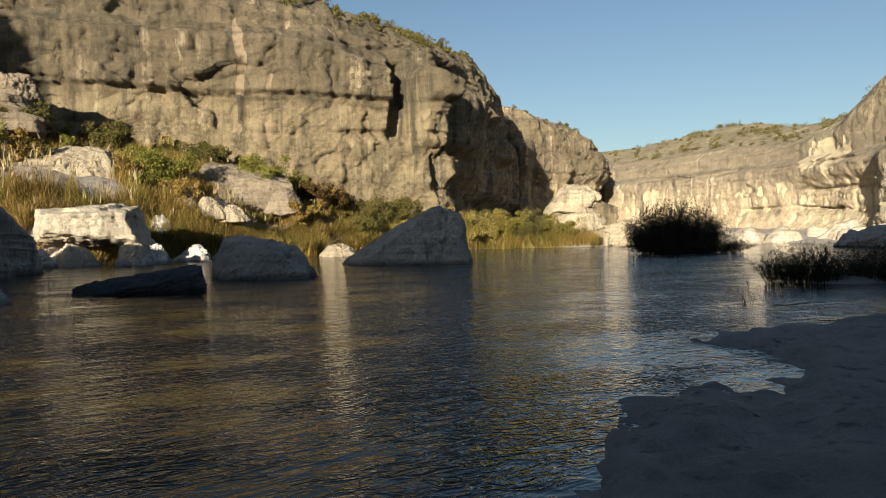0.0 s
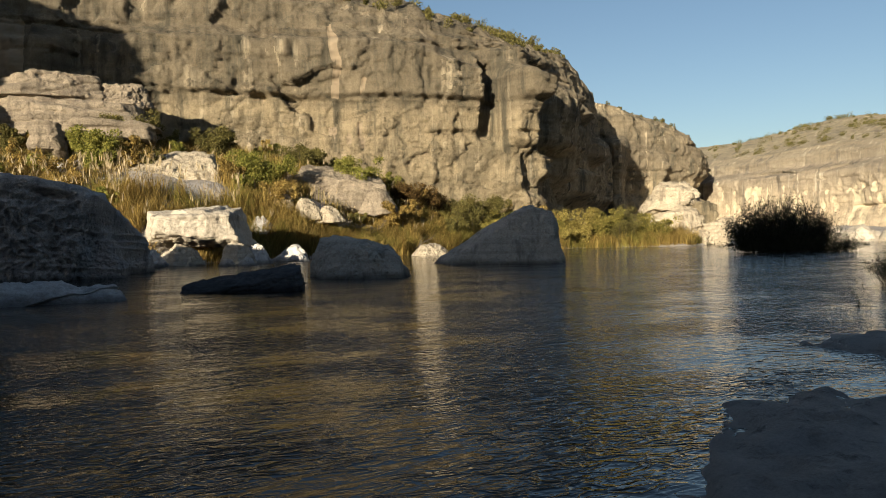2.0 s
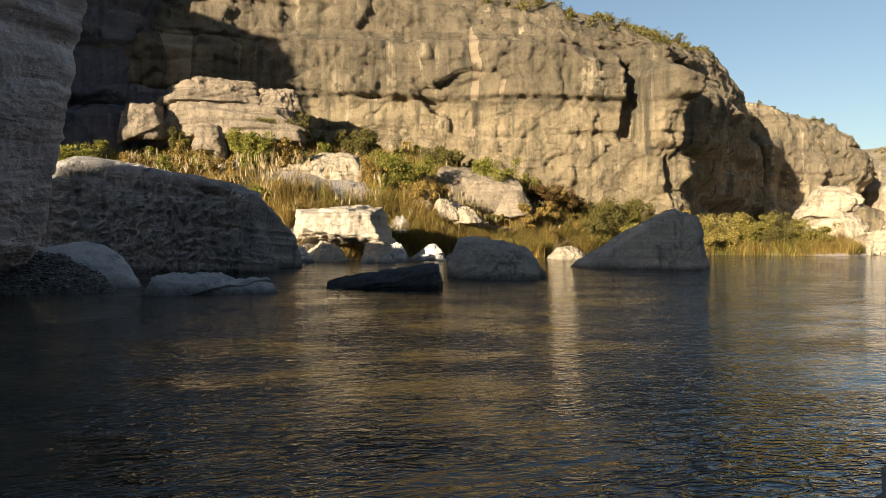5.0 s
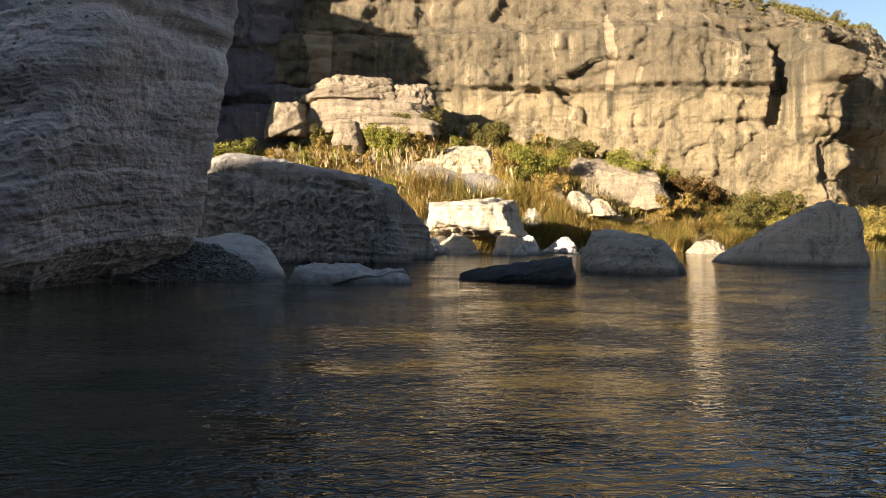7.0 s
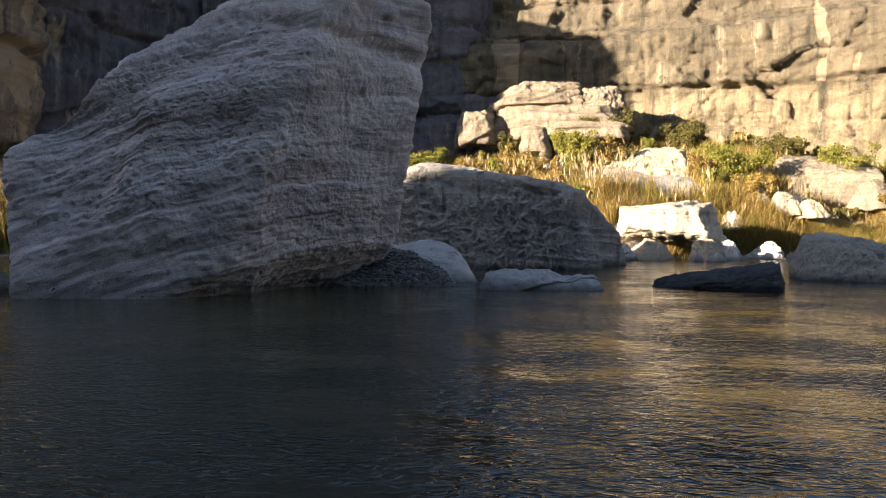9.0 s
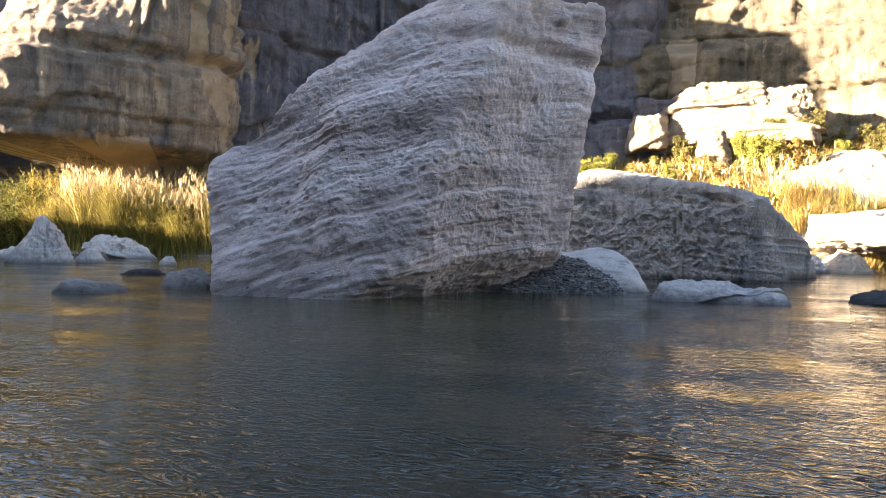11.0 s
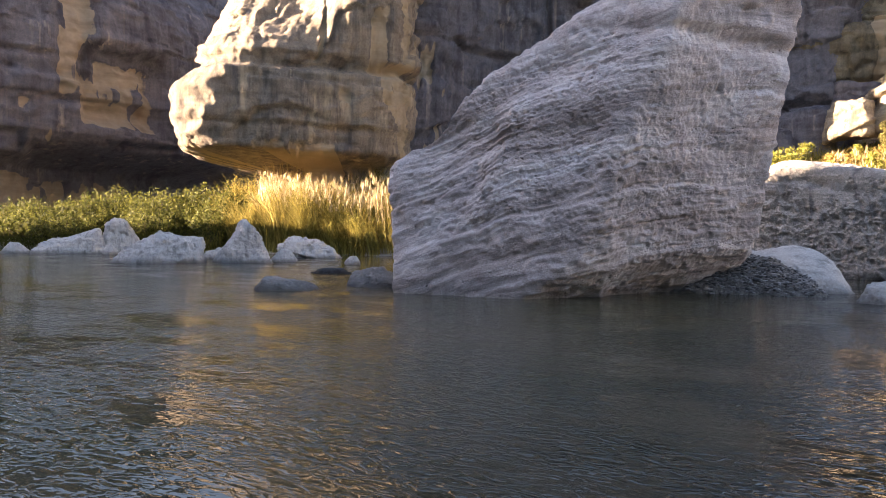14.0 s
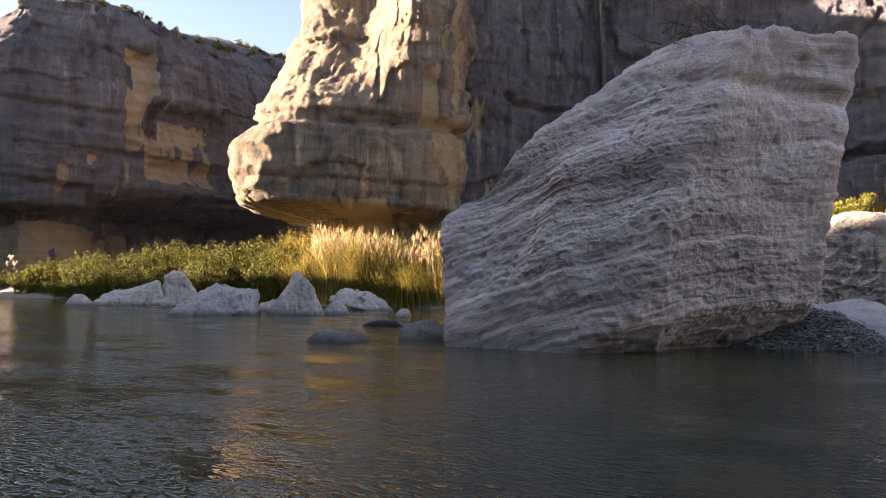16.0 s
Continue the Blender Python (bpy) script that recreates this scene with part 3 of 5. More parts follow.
def main_profile(az, z, top, along):
    o = -0.6 * bulge(az, z, -8, 60, -3, 9, 1.0, 3, 2)  # foot cut back a little
    o = o + bulge(az, z, -12, 40, 17.4, 23.8, 1.0, 2, 0.35)  # thick bed over the ledge
    o = o - bulge(az, z, -60, 60, 24.5, 60, 2.5, 2, 1.5)
    o = o + bulge(az, z, 22, 25.5, 14, 22, 1.6, 0.4, 0.5) - bulge(az, z, 25.5, 31, 8, 17, 2.5, 0.5, 0.8)
    o = o + bulge(az, z, -11.5, -9.2, 12, 22, 2.6, 0.5, 1.5) + bulge(az, z, -14, -12.4, 13, 21, 3.0, 0.4, 1.0)
    o = o - bulge(az, z, -18, -13.6, 2, 8.5, 2.5, 1.0, 1.5) - bulge(az, z, -9.0, -7.8, 13.5, 22, 3.0, 0.3, 1.2) - bulge(az, z, -12.2, -11.6, 12, 22, 3.0, 0.3, 1.2)
    o = o - 1.9 * bulge(az, top - z, -15, -4.5, 2.6, 5.2, 1.0, 0.8, 0.7)  # recess below the rim
    for a0, a1, z0, z1, out in ((-13.5, -12.9, 9, 13, 2.2), (-14.6, -14.0, 15, 20, 3.2), (-15.3, -14.8, 23, 28, 3.0), (-15.9, -15.3, 9, 14, 3.2), (-13.9, -13.4, 20, 25, 2.4), (-16.4, -15.9, 17, 21, 3.5), (-11.2, -9.6, 17.5, 21.5, 1.6), (-10.6, -9.2, 7, 11, 1.2), (-12.4, -11.4, 8.5, 12, 1.8), (-12.0, -10.6, 3, 6.5, 1.2)):
        o = o + bulge(az, z, a0, a1, z0, z1, out, 0.25, 1.0)  # knobs that catch the sun
    return o


MAIN = ((59.5, 104, 44), (56.5, 92, 44), (53.5, 87, 43), (47, 88, 42), (40, 88, 40), (33, 87, 37), (27, 87, 34), (18, 86, 33), (8, 85, 31.5), (1, 85, 29), (-5, 86, 27.3), (-8.2, 88, 26.4), (-11.6, 91, 25.1), (-12.4, 97, 26.3), (-13.2, 110, 29.3), (-14.5, 132, 34.1), (-16.3, 165, 39.6), (-17.4, 188, 40.6), (-17.5, 212, 36))
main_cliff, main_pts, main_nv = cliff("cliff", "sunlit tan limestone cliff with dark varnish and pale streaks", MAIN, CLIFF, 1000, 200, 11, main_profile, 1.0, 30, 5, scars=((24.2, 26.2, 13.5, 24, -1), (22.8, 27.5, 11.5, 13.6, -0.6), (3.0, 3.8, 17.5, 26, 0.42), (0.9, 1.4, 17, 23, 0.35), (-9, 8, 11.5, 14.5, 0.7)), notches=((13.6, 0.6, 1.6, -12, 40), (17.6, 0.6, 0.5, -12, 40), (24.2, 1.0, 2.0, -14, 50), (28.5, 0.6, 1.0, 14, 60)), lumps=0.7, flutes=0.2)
BEND = ((-15, 215, 40), (-17.5, 215, 38.6), (-18.7, 215, 37.2), (-21.2, 222, 34.8), (-22.9, 226, 32.2), (-24.0, 230, 29), (-24.4, 245, 27.5), (-24.6, 275, 24))
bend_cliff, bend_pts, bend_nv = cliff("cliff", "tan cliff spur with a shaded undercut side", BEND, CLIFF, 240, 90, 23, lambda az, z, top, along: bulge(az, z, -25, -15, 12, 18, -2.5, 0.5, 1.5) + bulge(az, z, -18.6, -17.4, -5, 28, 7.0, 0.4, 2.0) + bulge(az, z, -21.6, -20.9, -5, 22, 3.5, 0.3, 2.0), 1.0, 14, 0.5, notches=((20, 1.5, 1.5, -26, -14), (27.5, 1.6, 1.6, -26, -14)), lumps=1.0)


def far_profile(az, z, top, along):
    return -2.5 * smooth(0, 8, z) + bulge(az, z, -41, -36, 3, 14, -3.0, 1, 2) + bulge(az, z, -44, -42, 2, 26, 4.0, 0.8, 3) - bulge(az, z, -60, -20, 19, 60, 4.0, 1, 1.5)


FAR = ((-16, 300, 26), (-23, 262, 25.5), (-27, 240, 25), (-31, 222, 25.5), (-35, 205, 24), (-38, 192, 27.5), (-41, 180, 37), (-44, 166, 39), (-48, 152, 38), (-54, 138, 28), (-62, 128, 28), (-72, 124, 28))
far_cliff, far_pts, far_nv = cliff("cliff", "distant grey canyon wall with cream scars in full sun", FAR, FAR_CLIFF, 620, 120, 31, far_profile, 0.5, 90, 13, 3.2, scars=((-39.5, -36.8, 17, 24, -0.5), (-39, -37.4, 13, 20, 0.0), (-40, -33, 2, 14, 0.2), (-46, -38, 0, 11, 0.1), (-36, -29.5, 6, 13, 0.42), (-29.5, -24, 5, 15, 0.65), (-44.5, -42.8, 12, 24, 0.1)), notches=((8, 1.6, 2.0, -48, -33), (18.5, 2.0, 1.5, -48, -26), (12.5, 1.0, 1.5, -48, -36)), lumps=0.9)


def left_profile(az, z, top, along):
    o = -bulge(az, z, 60, 85, -9, 11.0, 9.0, 1.5, 1.6) - bulge(az, z, 85, 120, -9, 10.0, 4.0, 1.5, 0.8) - 2.5 * smooth(22, 34, z)
    o = o - bulge(az, z, 81.3, 83.6, 17, 31, 0.9, 0.25, 0.5) - bulge(az, z, 76.5, 81.8, 15, 24, 2.2, 0.6, 1.2)
    o = o + bulge(az, z, 60, 120, 13, 19.5, 0.8, 1, 0.6)
    return o


LEFT = ((66, 135, 40), (70, 122, 39), (74, 110, 36), (78, 102, 34.5), (82, 98, 36), (86, 96, 36), (90.5, 95, 35), (94, 98, 31), (99, 106, 28), (105, 128, 27), (110, 170, 26))
left_cliff, left_pts, left_nv = cliff("cliff", "grey varnished cliff with pale scars over a cave", LEFT, GREY_CLIFF, 420, 170, 47, left_profile, 0.85, 40, 7, notches=((17.0, 1.1, 1.2, 60, 120), (22.5, 0.8, 1.0, 60, 120), (13.2, 0.9, 1.0, 60, 120)), lumps=0.8, flutes=0.15, scars=((81.2, 83.4, 17.5, 31, -0.7), (77, 82, 14.5, 22.5, -0.5), (85.2, 86.4, 12.5, 17, -0.1), (84, 88, 12, 16, 0.4), (84, 100, -3, 8.5, -0.8), (79, 84, 24, 30, 0.8), (76, 90, -3, 8, 0.0)))


def tower_profile(az, z, top, along):
    o = 0 * z
    o = o - 0.8 * bulge(az, z, 50, 90, 15, 16.2, 1.0, 1, 0.3)
    o = o + bulge(az, z, 73, 90, 8, 14.5, 2.0, 1.5, 1.5)
    return o


def tower_lean(az, z):
    return (5.0 + 18.0 * smooth(67, 71.5, az)) * (1 - smooth(6.8, 8.6, z)) + 0.85 * (z - 15.5).clip(0, 12) * smooth(14, 17, z) * smooth(62, 69, az)


TOWER = ((68, 112, 20), (71, 92, 22), (73.5, 76, 28), (75.2, 66, 36), (73.6, 61.8, 39), (70.8, 60.6, 38), (68.2, 60.6, 38), (65.8, 61.6, 38), (63, 62.6, 37), (60.2, 63.6, 36), (58.9, 67.5, 37), (58.6, 78, 39), (58.4, 90, 41))
tower, tower_pts, tower_nv = cliff("cliff", "projecting limestone buttress with an undercut base, edge in sun", TOWER, TOWER_ROCK, 560, 200, 59, tower_profile, 0.7, 16, 2, 3.4, core=(-92, 50), lean=tower_lean, scars=((63, 66, 13, 24, 0.1), (58, 62, 8, 20, 0.2), (60, 76, 6, 9.5, 0.0), (59, 62, 20, 30, 0.2)), notches=((15.6, 0.8, 0.8, 50, 90),), lumps=0.7, flutes=0.2)

# the shaded stretch from buttress to main cliff; grey-blue shade put into its colour
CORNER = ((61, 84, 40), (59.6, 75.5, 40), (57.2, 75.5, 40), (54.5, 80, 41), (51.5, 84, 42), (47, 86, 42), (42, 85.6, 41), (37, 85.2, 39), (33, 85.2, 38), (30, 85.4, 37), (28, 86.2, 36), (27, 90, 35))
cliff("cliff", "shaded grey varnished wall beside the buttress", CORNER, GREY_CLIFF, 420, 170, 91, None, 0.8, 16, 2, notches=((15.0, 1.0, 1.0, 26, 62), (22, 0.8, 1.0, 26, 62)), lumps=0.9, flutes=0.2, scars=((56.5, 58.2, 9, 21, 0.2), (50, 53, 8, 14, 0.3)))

# the unseen canyon wall on the near side, its rim shaped to shade the water
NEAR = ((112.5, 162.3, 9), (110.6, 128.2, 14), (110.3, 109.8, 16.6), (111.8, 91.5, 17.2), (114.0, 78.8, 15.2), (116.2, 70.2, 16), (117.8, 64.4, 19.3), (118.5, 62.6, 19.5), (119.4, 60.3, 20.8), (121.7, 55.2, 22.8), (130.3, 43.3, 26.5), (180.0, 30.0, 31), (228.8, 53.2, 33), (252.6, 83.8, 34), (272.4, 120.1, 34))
near_cliff, near_pts, near_nv = cliff("cliff", "unseen limestone wall of the near bank, shaped to cast shade", NEAR, GREY_CLIFF, 300, 60, 71, None, 0.6, 30, 0.3)


# ---- boulders ----
ICO = {}


def ico(level):
    if level not in ICO:
        bm = bmesh.new()
        bmesh.ops.create_icosphere(bm, subdivisions=level, radius=1.0)
        bm.verts.ensure_lookup_table()
        ICO[level] = (np.array([v.co[:] for v in bm.verts]), [[v.index for v in f.verts] for f in bm.faces])
        bm.free()
    return ICO[level]


def hewn(planes, centre, level=5, seed=1, sharp=16, lump=0.12, grain=0.05, bands=0.0, band_tilt=0.0, band_size=0.35, chips=0, pits=0.0, pit_size=0.4, flute=0.0, flute_size=0.5, weather=0.0, dents=(), carve=None):
    """A rock cut by planes (normal, reach from the centre), rounded and weathered."""
    u, faces = ico(level)
    flat = [(np.array(n, float) / np.linalg.norm(n), c) for n, c in planes]

    def reach_of(w):
        return sum(np.maximum(w @ n / c, 0) ** sharp for n, c in flat) ** (-1 / sharp)

    ext = (reach_of(np.eye(3)) + reach_of(-np.eye(3))) / 2  # spreads the vertices evenly over a long rock
    u = u * ext
    u = u / np.linalg.norm(u, axis=1)[:, None]
    r = reach_of(u)
    if chips:
        rng = np.random.default_rng(seed)
        at = rng.integers(0, len(u), chips)
        n = 0.28 * rng.normal(0, 1, (chips, 3)) + sum(((np.maximum(u[at] @ m / c, 0) * r[at]) ** sharp)[:, None] * m for m, c in flat)
        n /= np.linalg.norm(n, axis=1)[:, None]
        reach = (n * u[at]).sum(1) * r[at] * rng.uniform(0.94, 1.0, chips)
        reach = np.where((n * u[at]).sum(1) > 0.25, reach, 1e9)
        dots = u @ n.T
        cut = np.where(dots > 0.02, reach / np.maximum(dots, 0.02), 1e9).min(1)
        r = np.maximum(np.minimum(r, cut), 0.82 * r)
    p = u * r[:, None]
    face = sum(((np.maximum(u @ m / c, 0) * r) ** (sharp * 0.5))[:, None] * m for m, c in flat)
    face /= np.linalg.norm(face, axis=1)[:, None] + 1e-9
    size = np.median(r)
    d = lump * size * 0.5 * fbm(p * (1.3 / size), 3, seed) + grain * fbm(p * (7 / size), 4, seed + 5)
    if bands:
        h = p[:, 2] - p[:, 0] * math.tan(radians(band_tilt)) + 0.25 * fbm(p * 0.5, 3, seed + 8)
        q = h / band_size
        k = np.floor(q).astype(np.int64)
        f = q - k
        d = d + bands * (0.6 * lattice(k, 0 * k, 0 * k, seed) - 0.8 * np.exp(-((np.minimum(f, 1 - f) / 0.16) ** 2)) * (0.4 + 0.6 * (vnoise(p * 1.2, seed + 9) > -0.2)))
    if pits:
        hole = vnoise(p / pit_size, seed + 12)
        d = d - pits * smooth(0.3, 0.75, hole) + 0.4 * pits * vnoise(p / (pit_size * 0.5), seed + 13)
    if weather:
        # ribs and holes along the tilted beds
        h = p[:, 2] - p[:, 0] * math.tan(radians(band_tilt)) * (0.5 + 0.5 * smooth(3.0, -1.0, p[:, 0])) + 0.2 * fbm(p * 0.6, 3, seed + 30)
        q = np.stack([p[:, 0] * 0.6, p[:, 1] * 0.6, h * 8.5], -1) + 0.16 * fbm(p * 2.0, 2, seed + 31)[:, None]
        rib = 1 - np.abs(vnoise(q, seed + 32)) * 2 + 0.6 * (1 - np.abs(vnoise(q * np.array([2.6, 2.6, 1.9]), seed + 33)) * 2)
        strong = 0.45 + 0.55 * smooth(-0.35, 0.35, vnoise(p * 0.55, seed + 34))
        hole = smooth(0.4, 0.58, vnoise(p * np.array([5.5, 5.5, 7.0]), seed + 35))
        shelf = vnoise(np.stack([p[:, 0] * 0.12, p[:, 1] * 0.12, h * 1.6], -1), seed + 38)
        d = d + weather * strong * rib * 0.36 - weather * 0.55 * hole + weather * 0.2 * fbm(p * 8.0, 2, seed + 37) + weather * 0.35 * smooth(-0.15, 0.15, shelf)
    if carve:
        d = d + carve(p, seed)
    for dx, dy, dz, size_d, deep in dents:
        away = np.linalg.norm(p - np.array([dx, dy, dz]), axis=1)
        d = d - deep * np.exp(-((away / size_d) ** 4))
    if flute:
        q = p / flute_size * np.array([1.0, 1.0, 0.75]) + 0.3 * fbm(p / flute_size, 2, seed + 15)[:, None]
        scoop = np.abs(vnoise(q, seed + 16)) + 0.5 * np.abs(vnoise(q * 2.1, seed + 17))
        d = d + flute * (0.6 * (1 - np.minimum(scoop * 1.8, 1)) - 0.9 * np.minimum(scoop, 1))
    return p + face * d[:, None] + np.array(centre), faces


def facing(az, d, z=0.0, turn=0.0):
    """Local x to the right and y away, as seen from the origin."""
    return Matrix.Translation(polar(az, d, z)) @ pose(0, 0, 0, 0, 0, az + turn)


def boulder(label, az, d, planes, centre, material, z=0.0, turn=0.0, group="boulders in the river", **how):
    how.setdefault("chips", 24)
    verts, faces = hewn(planes, centre, **how)
    return thing("boulder", label, "boulder", group, at=facing(az, d, z, turn), data=mesh_of("boulder", verts, faces, material))


def rough_planes(rng, w, dep, h, taper=0.2):
    """Planes of a chance block, w wide, dep deep, reaching h above and below its middle. A taper below 0 makes it squared."""
    out = []
    if taper < 0:
        for n, c in (((1, 0, 0), w / 2), ((-1, 0, 0), w / 2), ((0, 1, 0), dep / 2), ((0, -1, 0), dep / 2), ((0, 0, 1), h), ((0, 0, -1), h), ((1, -1, 0.3), 0.62 * (w + dep) / 2), ((-1, -1, 0.2), 0.6 * (w + dep) / 2)):
            out.append((tuple(k + rng.uniform(-0.13, 0.13) for k in n), c))
        return out
    for a in np.linspace(0, 360, 7)[:-1]:
        b = radians(a + rng.uniform(-18, 18))
        n = (math.cos(b), math.sin(b), rng.uniform(0.25, 0.8) * taper * 3)
        out.append((n, 0.5 / math.hypot(math.cos(b) / w, math.sin(b) / dep) * rng.uniform(0.86, 1.05)))
    out.append(((rng.uniform(-0.25, 0.25), rng.uniform(-0.25, 0.15), 1), h))
    for _ in range(4):
        b = rng.uniform(0, 6.28)
        out.append(((math.cos(b), math.sin(b), rng.uniform(0.6, 1.4)), 0.5 * rng.uniform(0.85, 1.05) * (0.5 * min(w, dep) + h)))
    out.append(((0, 0, -1), h))
    return out


def stone(label, az, d, w, h, dep=None, z=0.0, seed=1, material=None, level=4, turn=0.0, group="boulders on the far bank", name="boulder", taper=0.2, **how):
    rng = random.Random(seed)
    how.setdefault("chips", 22)
    verts, faces = hewn(rough_planes(rng, w, dep or w * 0.8, h, taper), (0, 0, 0), level=level, seed=seed, **how)
    return thing(name, label, name.replace("_", " "), group, at=facing(az, d, z, turn), data=mesh_of(name, verts, faces, material or WHITE))


def bed_height(p):
    """Height across the beds, which tilt on one side of the great boulder and lie nearly level on the other."""
    x = p[:, 0]
    return p[:, 2] - 0.10 * x + 0.24 * 0.8 * np.log1p(np.exp((0.6 - x) / 0.8)) + 0.12 * fbm(p * 0.45, 2, 71) + 0.025 * fbm(p * 2.0, 2, 73)


def carve_great(p, seed):
    x, z = p[:, 0], p[:, 2]
    h = bed_height(p)
    line = np.stack([x * 0.1, p[:, 1] * 0.1, h * 1.25], -1)
    shelf = vnoise(line, seed + 41)
    d = 0.07 * smooth(-0.12, 0.10, shelf) - 0.04 * shelf
    # the shoulder that runs down the tilted face, with a hollow on its upper side
    e = (x + 1.75) * 0.87 - (z - 0.5) * 0.45 + 0.25 * fbm(p * 0.9, 2, seed + 42)
    d = d + 0.34 * smooth(-0.5, 0.15, e) * smooth(2.6, 0.4, e) * smooth(-3.2, -1.2, z) * smooth(2.6, 0.8, z)
    d = d - 0.28 * np.exp(-(((x + 3.4) / 1.1) ** 2 + ((z - 0.3) / 0.7) ** 2)) - 0.2 * np.exp(-(((x + 0.4) / 1.6) ** 2 + ((z - 2.2 - 0.25 * x) / 0.45) ** 2))
    rough_side = smooth(1.6, 0.2, x + 0.4 * fbm(p * 0.7, 2, seed + 43))
    rough_side = np.maximum(rough_side, 0.8 * smooth(-1.0, -2.0, z - 0.2 * x))
    strong = (0.35 + 0.65 * rough_side) * (0.45 + 0.55 * smooth(-5.2, -3.9, x)) * (1 - 0.6 * smooth(2.2, 3.4, z - 0.35 * x))
    q = np.stack([x * 0.5, p[:, 1] * 0.5, h * 4.6], -1) + 0.2 * fbm(p * 1.7, 3, seed + 44)[:, None]
    rib = 1 - 2.4 * np.abs(vnoise(q, seed + 45))
    q2 = np.stack([x * 1.2, p[:, 1] * 1.2, h * 9.5], -1) + 0.3 * fbm(p * 2.5, 2, seed + 46)[:, None]
    rib2 = 1 - 2.2 * np.abs(vnoise(q2, seed + 47))
    broken = smooth(-0.45, 0.25, vnoise(p * np.array([0.9, 0.9, 1.8]), seed + 54))
    d = d + strong * (0.038 * rib * broken + 0.034 * rib2) + 0.032 * fbm(p * 5.5, 3, seed + 55, 0.65)
    # solution holes of three sizes, strung along the beds
    for size, deep, edge, gap in ((3.4, 0.085, 0.34, 0.15), (6.8, 0.06, 0.42, -0.25), (12.0, 0.034, 0.44, -0.5)):
        f1, f2 = cells(np.stack([x * size, p[:, 1] * size, h * size * 1.4], -1) + 0.3 * fbm(p * size * 0.5, 2, seed + 48)[:, None], seed + int(size * 10))
        there = smooth(gap - 0.2, gap + 0.3, vnoise(np.stack([x * 0.8, p[:, 1] * 0.8, h * 2.4], -1), seed + 50 + int(size)))
        d = d - deep * there * (0.3 + 0.7 * strong) * smooth(-3.5, -2.4, z) * smooth(edge, 0.1, f1)
    # a rotten crust along the top edge
    crust = smooth(3.1, 3.7, z) * smooth(0.5, 2.0, x)
    d = d - 0.12 * crust * (0.5 + vnoise(p * 2.6, seed + 61)) - 0.16 * np.exp(-(((z - 3.0 + 0.05 * x) / 0.22) ** 2)) * smooth(-0.5, 1.5, x)
    # a sharp arris where the two faces meet
    arris = np.abs(x - 0.75 - 0.06 * z + 0.18 * fbm(p * 0.8, 2, seed + 60))
    d = d + 0.16 * np.exp(-arris / 0.35) * smooth(3.2, 1.0, z)
    return d


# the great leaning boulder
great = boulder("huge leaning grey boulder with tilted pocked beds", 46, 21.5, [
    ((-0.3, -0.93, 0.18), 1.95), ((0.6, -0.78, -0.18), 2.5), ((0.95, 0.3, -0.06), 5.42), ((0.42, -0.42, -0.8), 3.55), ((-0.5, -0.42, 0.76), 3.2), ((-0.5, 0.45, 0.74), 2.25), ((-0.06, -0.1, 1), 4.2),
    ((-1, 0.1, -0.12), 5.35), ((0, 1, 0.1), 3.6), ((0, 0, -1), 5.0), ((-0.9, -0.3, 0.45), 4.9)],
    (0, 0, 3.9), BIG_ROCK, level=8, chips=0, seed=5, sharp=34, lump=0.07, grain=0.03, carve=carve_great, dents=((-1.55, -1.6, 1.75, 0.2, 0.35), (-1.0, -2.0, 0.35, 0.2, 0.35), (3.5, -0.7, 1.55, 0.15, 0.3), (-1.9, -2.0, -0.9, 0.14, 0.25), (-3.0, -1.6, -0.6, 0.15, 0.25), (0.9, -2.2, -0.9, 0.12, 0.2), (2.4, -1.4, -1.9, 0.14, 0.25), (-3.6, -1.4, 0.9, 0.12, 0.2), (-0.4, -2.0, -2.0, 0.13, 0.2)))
here = np.array([v.co[:] for v in great.data.vertices]) - np.array((0, 0, 3.9))
great.data.attributes.new("bed", "FLOAT", "POINT").data.foreach_set("value", bed_height(here))


